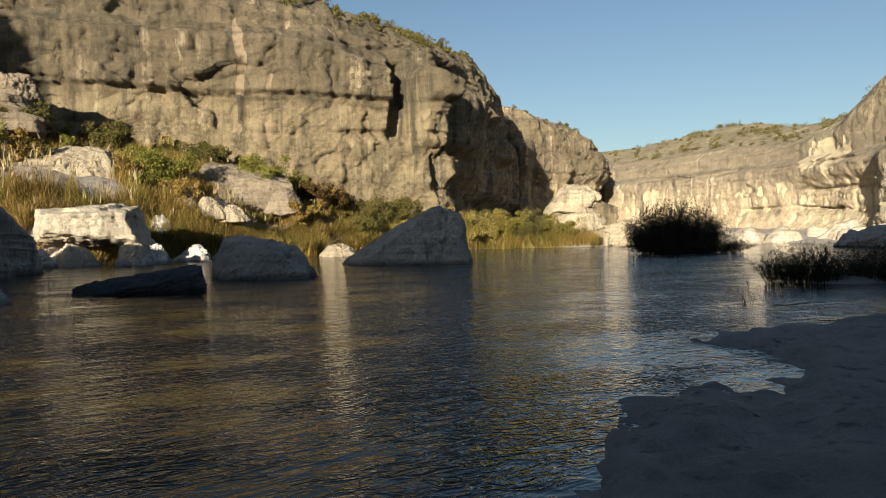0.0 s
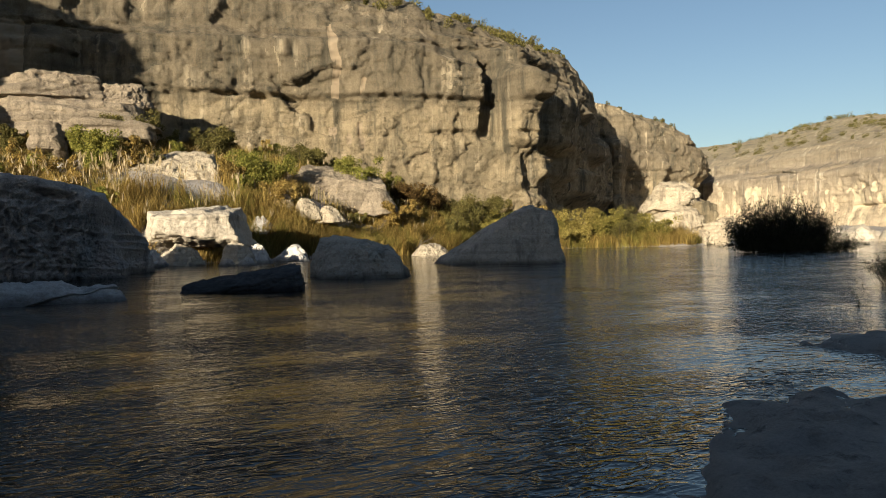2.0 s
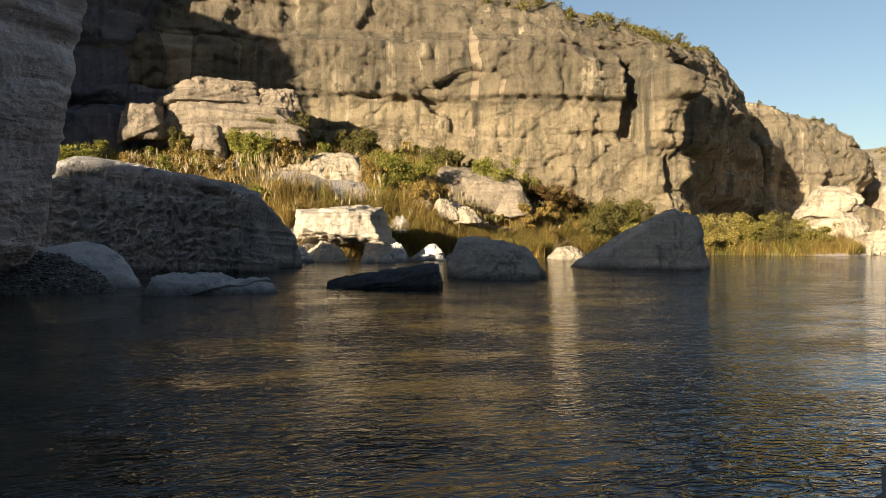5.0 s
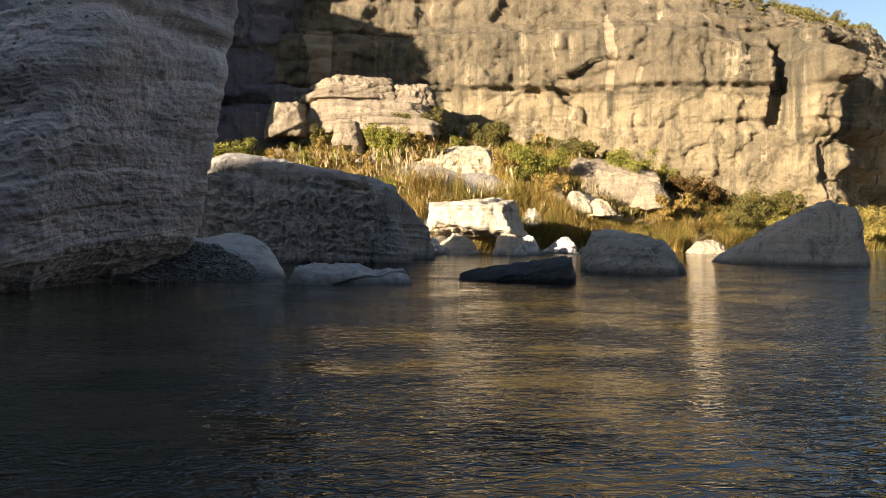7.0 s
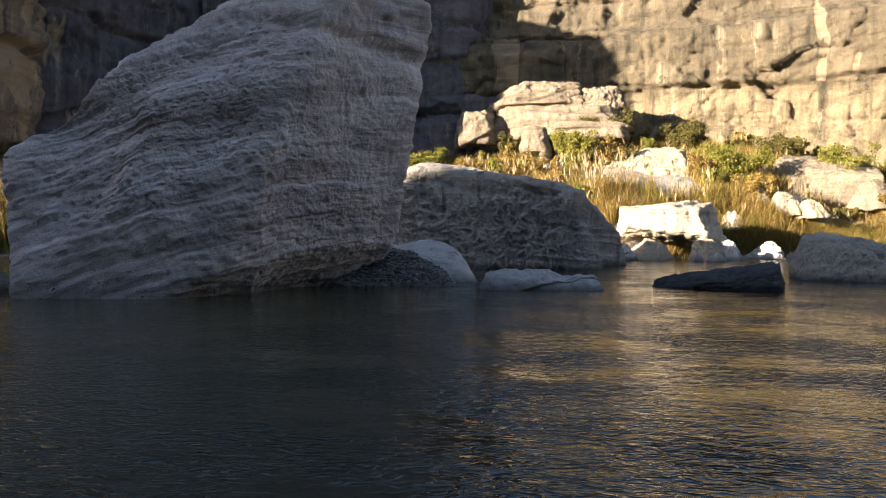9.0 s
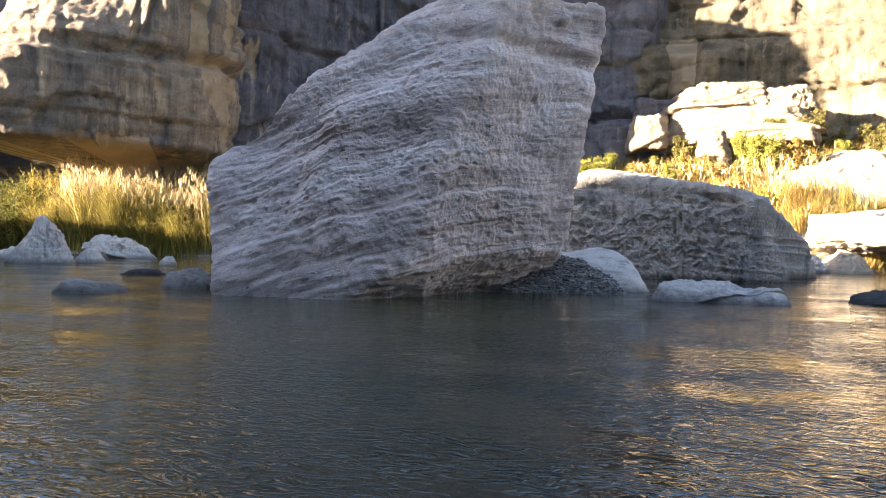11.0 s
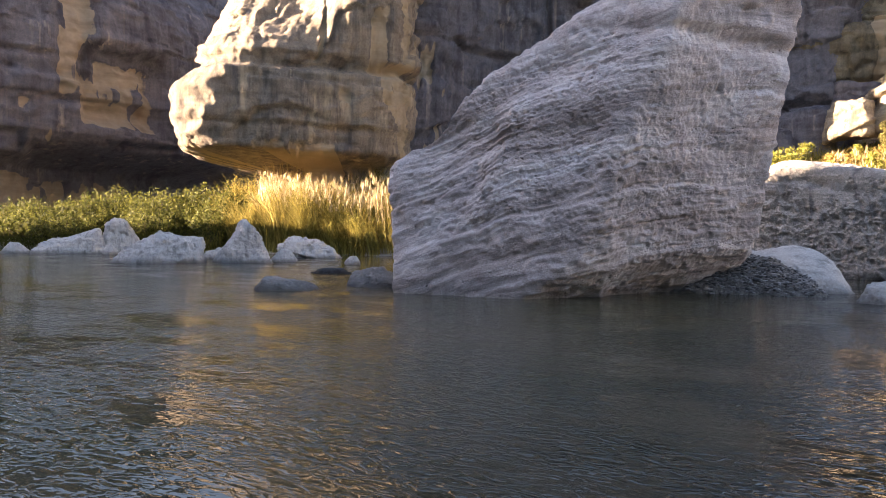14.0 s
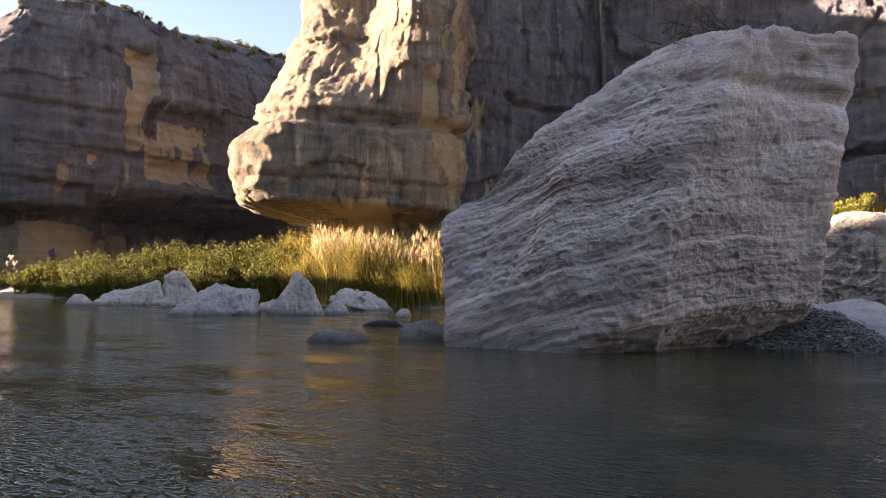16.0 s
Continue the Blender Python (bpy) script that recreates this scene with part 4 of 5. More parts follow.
def carve_long(p, seed):
    """Scalloped faces: hollows with sharp rims between them, under a smoother cap."""
    x, z = p[:, 0], p[:, 2]
    w = p + 0.16 * np.stack([fbm(p * 1.6, 2, seed + k) for k in (1, 2, 3)], -1)
    f1, f2 = cells(w * np.array([2.9, 2.9, 2.3]), seed + 4)
    g1, g2 = cells(w * np.array([5.2, 5.2, 4.4]), seed + 5)
    cap = smooth(1.5, 1.9, z + 0.14 * x + 0.25 * vnoise(p * 0.6, seed + 6))
    mask = (1 - 0.75 * cap) * (0.55 + 0.45 * smooth(-0.3, 0.3, vnoise(p * 0.5, seed + 7))) * (1 - 0.6 * smooth(2.6, 4.4, x))
    d = -0.15 * mask * smooth(0.62, 0.1, f1) - 0.07 * mask * smooth(0.55, 0.1, g1) + 0.07 * mask * smooth(0.14, 0.0, f2 - f1) + 0.03 * mask * smooth(0.12, 0.0, g2 - g1)
    under = z + 0.14 * x - 1.35 + 0.2 * vnoise(p * 0.7, seed + 8)
    d = d - 0.17 * np.exp(-((under / 0.2) ** 2)) * smooth(4.0, 1.5, x)
    # flared foot at one end, scooped niches at the other, a slot below the cap
    d = d + 0.9 * smooth(-1.0, -2.3, z) * smooth(-2.4, -4.2, x) - 0.3 * np.exp(-(((x - 3.6) / 0.45) ** 2 + ((z + 0.6) / 0.8) ** 2)) - 0.22 * np.exp(-(((x - 4.6) / 0.4) ** 2 + ((z + 0.4) / 0.9) ** 2))
    d = d - 0.45 * np.exp(-(((x - 1.9) / 0.75) ** 2 + ((z - 1.35 + 0.25 * (x - 1.9)) / 0.14) ** 2))
    beds = vnoise(np.stack([x * 0.2, p[:, 1] * 0.2, (z + 0.1 * x) * 3.2], -1), seed + 9)
    d = d + 0.09 * (1 - np.abs(beds) * 2) * smooth(0.0, 3.0, x) + 0.03 * beds
    for hx, hz in ((1.0, -0.7), (1.15, -1.05), (1.35, -1.02), (1.1, -1.25), (1.9, -0.95)):
        d = d - 0.2 * np.exp(-((((x - hx) / 0.11) ** 2 + ((z - hz) / 0.11) ** 2) ** 2))
    return d


# the long boulder behind it
boulder("long scalloped grey boulder sloping to one end", 26, 35.5, [
    ((0.0, -1, 0.08), 2.6), ((-0.9, -0.4, 0.05), 5.0), ((0.98, -0.2, 0.12), 5.7), ((0.15, -0.1, 1), 2.35), ((0.75, -0.2, 0.65), 4.0), ((0, 1, 0.1), 3.2), ((0, 0, -1), 4), ((-0.5, -0.1, 0.85), 4.4)],
    (0, 1.5, 2.2), PITTED, level=8, chips=3, seed=8, sharp=22, lump=0.05, grain=0.05, carve=carve_long)
boulder("triangular grey boulder with a sloping back in the river", -9.6, 44, [
    ((-0.52, -0.15, 0.85), 1.75), ((0.97, -0.1, 0.18), 2.6), ((0.05, -1, 0.3), 1.8), ((0, 1, 0.2), 2.2), ((0, 0, -1), 3), ((-1, 0, 0), 6.5), ((0.35, -0.1, 1), 2.45)],
    (0.9, 0, 1.4), BUFF, level=6, seed=12, sharp=22, lump=0.05, grain=0.06, pits=0.09, pit_size=0.3, flute=0.07, flute_size=0.5)
boulder("rounded grey boulder in the river", 1.6, 30.6, [
    ((-0.85, -0.2, 0.5), 1.45), ((0.52, -0.2, 0.85), 1.05), ((0, -1, 0.4), 1.3), ((-0.1, -0.2, 1), 0.92), ((0, 1, 0.2), 1.6), ((0, 0, -1), 2), ((-1, 0, 0.2), 1.8), ((1, 0, 0.5), 1.6), ((-0.4, -0.8, 0.5), 1.3)],
    (-0.1, 0, 0.55), BUFF, level=6, seed=14, sharp=20, lump=0.12, grain=0.07, pits=0.09, pit_size=0.28, chips=10)
boulder("flat dark slab lying low in the river", 9.95, 24.0, [
    ((-0.16, -0.15, 0.98), 0.28), ((0.1, -1, 0.25), 0.9), ((0, 1, 0), 1.2), ((1, -0.2, 0.1), 1.75), ((-1, 0, 0.5), 2.0), ((0, 0, -1), 0.8)],
    (0, 0, 0.15), DARK_ROCK, level=6, seed=16, sharp=20, lump=0.05, grain=0.05, bands=0.04, band_tilt=8, band_size=0.15)
boulder("low smooth pale slab awash in the river", 22.6, 22.3, [
    ((0.04, -0.2, 1), 0.36), ((0, -1, 0.75), 0.62), ((0, 1, 0.4), 0.9), ((0.5, 0, 1), 1.05), ((1, 0, 0.2), 2.1), ((-1, 0, 0.5), 1.6), ((0, 0, -1), 0.6)],
    (0, 0, 0.1), PALE, level=6, chips=3, seed=18, sharp=11, lump=0.05, grain=0.04, carve=lambda p, seed: -0.13 * np.exp(-(((p[:, 0] - 0.75) / 0.32) ** 2)) * smooth(0.0, 0.25, p[:, 2]) - 0.05 * np.exp(-(((p[:, 0] + 0.5) / 0.3) ** 2)) * smooth(0.0, 0.25, p[:, 2]) + 0.03 * fbm(p * 3.0, 3, seed + 3))
boulder("smooth pale rounded rock behind a gravel heap", 31.2, 26.2, [
    ((0.3, -0.3, 1), 0.9), ((-0.3, -0.2, 1), 0.9), ((0, -1, 0.6), 1.2), ((0, 1, 0.5), 1.5), ((1, 0, 0.6), 1.5), ((-1, 0, 0.3), 2.4), ((0, 0, -1), 1)],
    (-0.3, 0, 0.35), PALE, level=5, chips=0, seed=21, sharp=8, lump=0.1, grain=0.03)
heap = boulder("low dark heap of river gravel", 33.8, 24.3, [
    ((0.3, -0.3, 1), 0.75), ((-0.2, -0.2, 1), 0.75), ((0, -1, 0.9), 1.0), ((0, 1, 0.5), 1.5), ((1, 0, 0.6), 1.6), ((-1, 0, 0.5), 2.2), ((0, 0, -1), 1)],
    (0, 0, 0.08), GRAVEL, level=6, chips=0, seed=20, sharp=9, lump=0.1, grain=0.05, pits=0.07, pit_size=0.13)


def pebbles(heap, n, seed):
    """Loose stones lying all over a heap of gravel."""
    rng = np.random.default_rng(seed)
    where = np.array([v.co[:] for v in heap.data.vertices])
    ok = np.flatnonzero(where[:, 2] > -0.02)
    u, f = ico(1)
    c = where[rng.choice(ok, n)] + rng.normal(0, 0.02, (n, 3))
    r = rng.uniform(0.02, 0.065, n) * rng.uniform(0.6, 1.3, n)
    shape = rng.uniform(0.6, 1.3, (n, 1, 3)) * np.array([1.2, 1.0, 0.65])
    v = c[:, None, :] + u[None] * shape * r[:, None, None] * rng.uniform(0.85, 1.15, (n, len(u), 1))
    faces = (np.array(f)[None] + np.arange(n)[:, None, None] * len(u)).reshape(-1, 3)
    thing("gravel", "loose grey river pebbles heaped against a rock", "gravel", kind="stuff", at=heap.matrix_world.copy(), data=mesh_of("gravel", v.reshape(-1, 3), faces, PEBBLE, False))


pebbles(heap, 4200, 77)

# pale stones by the lit reeds
def river_stones():
    g = "pale stones below the reeds"
    S = (("small pale stone standing alone", 85.9, 62, 1.7, 0.6, 1.2, 0.3, 41, 0.35), ("small dark wedge of stone", 68.2, 43.5, 1.2, 0.5, 1.0, 0.3, 43, 0.4), ("grey slab leaning by the great boulder", 61.5, 23.8, 1.6, 0.42, 1.2, 0.2, 45, 0.5), ("thin grey stone awash", 64.2, 31, 1.2, 0.2, 0.9, 0.03, 49, 0.9))
    down, back = ((0, 0, -1), 1.2), ((0, 1, 0.35), 1.5)
    how = {"group": g, "level": 6, "sharp": 26, "lump": 0.14, "grain": 0.09, "pits": 0.07, "pit_size": 0.45, "chips": 16}
    boulder("low pale ledge in the shallows", 82.3, 62, [((-0.3, -0.2, 1), 0.95), ((1, -0.1, 0.3), 2.2), ((-1, 0, 1.3), 1.9), ((0, -1, 0.4), 1.2), back, down], (0, 0, 0.45), CHALK, seed=37, **how)
    boulder("upright pale stone with a knobbly head", 79.7, 62.5, [((-0.5, -0.2, 0.9), 1.05), ((0.8, -0.1, 0.5), 1.1), ((-1, 0, 0.15), 0.95), ((0, -1, 0.25), 0.9), ((0.1, 0, 1), 1.3), back, ((0, 0, -1), 2)], (0, 0, 1.5), CHALK, seed=39, **how)
    boulder("rounded pale stone in the shallows", 76.6, 42.8, [((-0.55, -0.25, 0.8), 1.15), ((0.3, -0.3, 0.9), 1.05), ((0, -1, 0.5), 1.2), ((-1, 0, 0.9), 2.0), ((1, -0.2, 0.25), 2.2), back, down], (0, 0, 0.5), CHALK, seed=33, **how)
    boulder("flat pale stone by the reeds", 66.8, 52, [((0.12, -0.25, 1), 0.68), ((-1, 0, 0.5), 1.6), ((0.8, 0, 0.8), 1.6), ((0, -1, 0.6), 1.2), back, down], (0, 0, 0.55), CHALK, seed=35, **how)
    for label, az, d, w, h, dep, z, seed, taper in S:
        stone(label, az, d, w, h, dep, z, seed, CHALK if z > 0.25 else PITTED if z > 0.15 else DARK_ROCK, 5, group=g, taper=taper, sharp=26, lump=0.1, grain=0.04)
    for i, (az, d, w) in enumerate(((80.2, 58, 1.3), (74.6, 50, 0.9), (73.4, 49, 1.1), (72.6, 49, 1.3), (63.0, 40, 0.8))):
        stone("small pale stone at the water's edge", az, d, w, w * 0.4, w, 0.15, 60 + i, CHALK, 4, group=g, lump=0.08, grain=0.02)


boulder("pale angular stone coming to a point", 71.0, 43, [((-0.8, -0.2, 0.55), 1.05), ((0.85, -0.1, 0.4), 0.95), ((0, -1, 0.3), 0.9), ((0, 1, 0.3), 1.2), ((0.2, 0, 1), 1.5), ((0, 0, -1), 2)], (0.1, 0, 0.85), CHALK, group="pale stones below the reeds", level=6, seed=31, sharp=24, lump=0.12, grain=0.08, pits=0.06)
boulder("flat grey stone awash", 68.0, 22.3, [((0.22, -0.2, 1), 0.2), ((0, -1, 0.8), 0.5), ((0, 1, 0.8), 0.6), ((1, 0, 0.35), 1.1), ((-1, 0, 0.8), 0.75), ((0, 0, -1), 0.4)], (0, 0, 0.06), PITTED, group="pale stones below the reeds", level=4, seed=47, sharp=14, lump=0.08, grain=0.03)
river_stones()


def gz(az, d):
    p = polar(az, d)
    return float(ground_height(p.x, p.y))


def bank_stones():
    # the cream block on its props
    boulder("big cream block propped on smaller stones", 13.0, 51, [
        ((-0.04, -0.14, 1), 1.3), ((0.0, -1, 0.05), 2.2), ((-1, -0.2, 0.05), 3.9), ((0.9, -0.3, 0.3), 2.65), ((-0.12, -0.3, -1), 1.35), ((0, 1, 0), 2.6), ((0, 0, -1), 1.5)],
        (0, 0, 2.35), WHITE, level=6, seed=22, sharp=24, lump=0.06, grain=0.08, bands=0.07, band_tilt=-4, band_size=0.6, group="boulders on the far bank")
    rows = ((14.6, 50, 3.6, 0.8, 0.6, WHITE, "pale stone under the cream block"), (10.6, 49.5, 2.2, 0.8, 0.7, WHITE, "pale prop stone under the cream block"), (9.3, 50, 1.6, 0.9, 0.6, PALE, "grey stone at the water's edge"), (16.6, 48, 2.2, 0.7, 0.4, PALE, "grey stone at the water's edge"),
            (6.6, 54, 3.6, 0.7, 0.4, PALE, "low grey stone at the water's edge"), (11.4, 47, 0.8, 0.3, 0.2, PALE, "small stone at the water's edge"), (9.9, 47, 1.0, 0.35, 0.2, PALE, "small stone at the water's edge"),
            (-3.7, 62, 4.8, 0.6, 0.45, CREAM, "smooth cream stone at the foot of the reeds"),
            (5.6, 63, 2.6, 1.0, 4.1, CREAM, "rounded cream stone among dry reeds"), (3.9, 63, 2.4, 0.9, 3.6, CREAM, "rounded cream stone among dry reeds"), (7.2, 63.5, 2.6, 0.8, 4.5, CREAM, "rounded cream stone among dry reeds"), (9.0, 60, 3.6, 0.8, 2.6, PALE, "flat grey stone on the bank"),
            (13.0, 71, 4.6, 1.2, 8.0, WHITE, "bright cream stone on a weathered slab"), (0.0, 70, 3.2, 1.4, 4.9, TAN, "cracked end of a sloping slab"))
    boulder("large weathered slab half buried in grass", 15.2, 68.5, [((-0.12, -0.3, 1), 1.5), ((0, -1, 0.3), 1.9), ((-1, 0, 0.3), 4.6), ((1, 0, 0.4), 4.4), ((0, 1, 0), 2.5), ((0, 0, -1), 3), ((-0.6, -0.4, 0.8), 3.2)], (0, 0, 7.4), CREAM, level=6, seed=24, sharp=18, lump=0.1, grain=0.12, bands=0.06, band_size=0.5, group="boulders on the far bank")
    boulder("large sloping slab of pale stone", 3.2, 72, [((0.16, -0.35, 1), 1.3), ((0, -1, 0.2), 1.9), ((-1, 0, 0.5), 4.6), ((1, 0, 0.3), 5.2), ((0, 1, 0), 2.5), ((0, 0, -1), 3)], (0, 0, 6.6), TAN, level=6, seed=26, sharp=18, lump=0.08, grain=0.12, bands=0.07, band_tilt=-14, band_size=0.6, group="boulders on the far bank")
    for i, (az, d, w, h, z, mat, label) in enumerate(rows):
        stone(label, az, d, w, h, w * 0.55, z, 80 + i, mat, 5, taper=0.3, sharp=26, lump=0.12, grain=0.07, bands=0.03)
    # ledges below the shaded corner
    ledge = {"material": TAN, "group": "fallen ledge blocks", "level": 6, "sharp": 22, "lump": 0.12, "grain": 0.12, "bands": 0.16, "chips": 30, "weather": 0.07}
    boulder("long squared rock shelf lit by the sun", 21.5, 75.6, [((0, -1, 0.05), 2.6), ((1, -0.3, 0.1), 7.0), ((-1, -0.2, 0.1), 7.0), ((0.02, -0.12, 1), 1.55), ((0, 1, 0), 3), ((0, 0, -1), 2.4), ((-0.5, -0.8, 0), 5.2), ((0.5, -0.8, 0.1), 5.0), ((-0.15, -0.95, 0.0), 2.7)], (0, 0, 13.1), seed=121, band_size=0.9, band_tilt=3, **ledge)
    boulder("upper rock shelf with a stepped top", 22.4, 76.6, [((0.1, -1, 0.12), 2.4), ((1, -0.1, 0.25), 4.4), ((-1, -0.2, 0.3), 5.2), ((0.03, -0.1, 1), 1.55), ((-0.32, -0.1, 1), 2.0), ((0, 1, 0), 3), ((0, 0, -1), 1.9), ((0.6, -0.7, 0.2), 4.2), ((-0.6, -0.7, 0.2), 4.6)], (0, 0, 15.7), seed=125, band_size=0.8, band_tilt=4, **ledge)
    boulder("squared block on the end of the rock shelf", 18.2, 76.8, [((0, -1, 0.1), 2.2), ((1, -0.1, 0.2), 2.4), ((-1, -0.2, 0.1), 2.6), ((0.1, -0.1, 1), 1.2), ((0, 1, 0), 2.4), ((0, 0, -1), 1.6), ((0.6, -0.7, 0.2), 2.6)], (0, 0, 15.2), seed=127, band_size=0.7, band_tilt=4, **ledge)
    boulder("squared block beside the rock shelf", 27.6, 74, [((0, -1, 0.1), 1.6), ((1, -0.2, 0.1), 2.0), ((-1, -0.2, 0.15), 1.7), ((0.05, -0.15, 1), 1.3), ((0, 1, 0), 2), ((0, 0, -1), 2.6), ((0.6, -0.7, 0.1), 2.0)], (0, 0, 12.6), seed=129, **{**ledge, "level": 5, "bands": 0.04, "weather": 0.03, "grain": 0.08, "chips": 12})
    # blocks in sun are tan; those in shade take the shade-toned grey rock
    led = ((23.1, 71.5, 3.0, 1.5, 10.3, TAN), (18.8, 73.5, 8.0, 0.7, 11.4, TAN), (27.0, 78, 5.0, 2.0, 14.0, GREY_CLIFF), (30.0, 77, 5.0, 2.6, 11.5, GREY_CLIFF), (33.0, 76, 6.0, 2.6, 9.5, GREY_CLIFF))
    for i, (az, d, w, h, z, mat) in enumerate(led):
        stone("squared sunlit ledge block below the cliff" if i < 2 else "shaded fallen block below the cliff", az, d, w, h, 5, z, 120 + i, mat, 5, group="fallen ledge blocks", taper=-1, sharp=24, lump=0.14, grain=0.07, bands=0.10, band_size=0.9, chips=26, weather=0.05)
    # downstream block and its fragments
    boulder("tall sunlit block at the river bend", -22.0, 108, [((-0.8, -0.3, 0.55), 4.0), ((-0.2, -0.35, 0.9), 3.4), ((0.98, -0.15, 0.1), 4.7), ((0.1, -1, 0.12), 3.2), ((-1, 0, 0.1), 5.0), ((0.6, -0.3, 0.75), 4.1), ((0, 1, 0.1), 3.5), ((0, 0, -1), 3), ((0.7, -0.7, 0.1), 4.2)], (0.1, 0, 2.2), CREAM, level=6, seed=141, sharp=20, lump=0.12, grain=0.16, bands=0.16, band_tilt=-8, band_size=1.1, chips=26, weather=0.12, group="blocks at the river bend")
    boulder("rounded upper block at the river bend", -22.0, 109, [((-0.75, -0.25, 0.6), 2.9), ((0.9, -0.2, 0.35), 3.0), ((0, -1, 0.2), 2.4), ((0.05, -0.2, 1), 2.15), ((0, 1, 0.1), 3.0), ((0, 0, -1), 2.2), ((0.6, -0.5, -0.6), 2.6), ((0.6, -0.2, 0.9), 2.5)], (0.3, 0, 6.6), CREAM, level=6, seed=142, sharp=14, lump=0.14, grain=0.14, bands=0.12, band_tilt=-10, band_size=0.8, chips=20, weather=0.12, group="blocks at the river bend")
    blk = ((-23.8, 106, 2.6, 1.2, 0.9, CREAM), (-25.0, 107, 3.6, 1.7, 1.5, CREAM), (-25.6, 108, 2.4, 1.3, 2.4, CREAM), (-24.0, 110, 4.5, 2.6, 3.6, CLIFF))
    for i, (az, d, w, h, z, mat) in enumerate(blk):
        stone("fallen fragment at the river bend", az, d, w, h, w * 0.7, z, 140 + i, mat, 5, group="blocks at the river bend", taper=-1, sharp=24, lump=0.12, grain=0.16, chips=40, weather=0.15)
    rng = random.Random(5)
    for i in range(16):
        az = rng.uniform(-43, -29)
        stone("pale boulder below the far wall", az, 128 + rng.uniform(0, 14), rng.uniform(4, 10), rng.uniform(1.0, 2.6), 5, 0.6, 160 + i, WHITE, 4, group="pale boulders below the far wall", lump=0.12, grain=0.1)
    for i, (az, d, w, h) in enumerate(((-41.0, 92, 5, 1.0), (-42.5, 90, 7, 1.5), (-44.5, 86, 8, 2.4))):
        stone("shaded boulder on the near bank downstream", az, d, w, h, 5, 0.8, 190 + i, PITTED, 4, group="shaded boulders downstream", lump=0.12, grain=0.1)


bank_stones()


# ---- plants ----
def blades(places, heights, widths, rng, lean=0.25, droop=0.25):
    """Thin tapered blades, three faces each, as one mesh's vertices and faces."""
    n = len(places)
    a = rng.uniform(0, 2 * np.pi, n)
    side = np.stack([np.cos(a), np.sin(a), 0 * a], -1) * widths[:, None] * 0.5
    b = rng.uniform(0, 2 * np.pi, n)
    tip = np.stack([np.cos(b), np.sin(b), 0 * b], -1) * (heights * lean * rng.uniform(0.1, 1, n) ** 1.5)[:, None]
    sway = np.stack([vnoise(places * 0.7, 201), vnoise(places * 0.7, 202), 0 * a], -1)  # each tuft leans its own way
    tip = tip + sway * (heights * 0.45)[:, None]
    up = np.array([0, 0, 1.0])
    h = heights[:, None]
    p0, p1 = places, places + tip * 0.35 + up * h * 0.55
    p2 = places + tip * (1 + droop) + up * h
    v = np.stack([p0 - side, p0 + side, p1 - side * 0.8, p1 + side * 0.8, p2], 1).reshape(-1, 3)
    base = np.arange(n)[:, None] * 5
    quads = (base + [0, 1, 3, 2]).tolist()
    tris = (base + [2, 3, 4]).tolist()
    return v, quads + tris


def reed_leaves(places, heights, per, rng, long=0.45, width=0.045):
    """Long pointed leaves that spread from the stems."""
    c = np.repeat(places, per, 0)
    h = np.repeat(heights, per)
    n = len(c)
    up = rng.uniform(0.25, 0.95, n)
    sway = np.stack([vnoise(c * 0.7, 201), vnoise(c * 0.7, 202), 0 * h], -1) * (0.35 * h * up)[:, None]
    c = c + sway + np.stack([rng.normal(0, 0.05, n), rng.normal(0, 0.05, n), h * up], -1)
    a = rng.uniform(0, 2 * np.pi, n)
    s = long * rng.uniform(0.5, 1.3, n)
    out = np.stack([np.cos(a), np.sin(a), rng.uniform(0.2, 1.6, n)], -1)
    out *= (s / np.linalg.norm(out, axis=1))[:, None]
    side = np.stack([-np.sin(a), np.cos(a), 0 * a], -1) * width * 0.5
    tip = c + out
    tip[:, 2] -= 0.25 * s
    v = np.stack([c, c + out * 0.5 - side, tip, c + out * 0.5 + side], 1).reshape(-1, 3)
    return v, (np.arange(n)[:, None] * 4 + [0, 1, 2, 3]).tolist()


# bare places in front of slabs: heading, distance, radius
CLEAR = ((17.0, 63.5, 4.4), (14.0, 63.8, 4.4), (15.5, 67, 3.5), (4.5, 67.5, 2.8), (1.5, 68.5, 2.2), (13.5, 69, 2.5), (22.5, 68, 2.5))


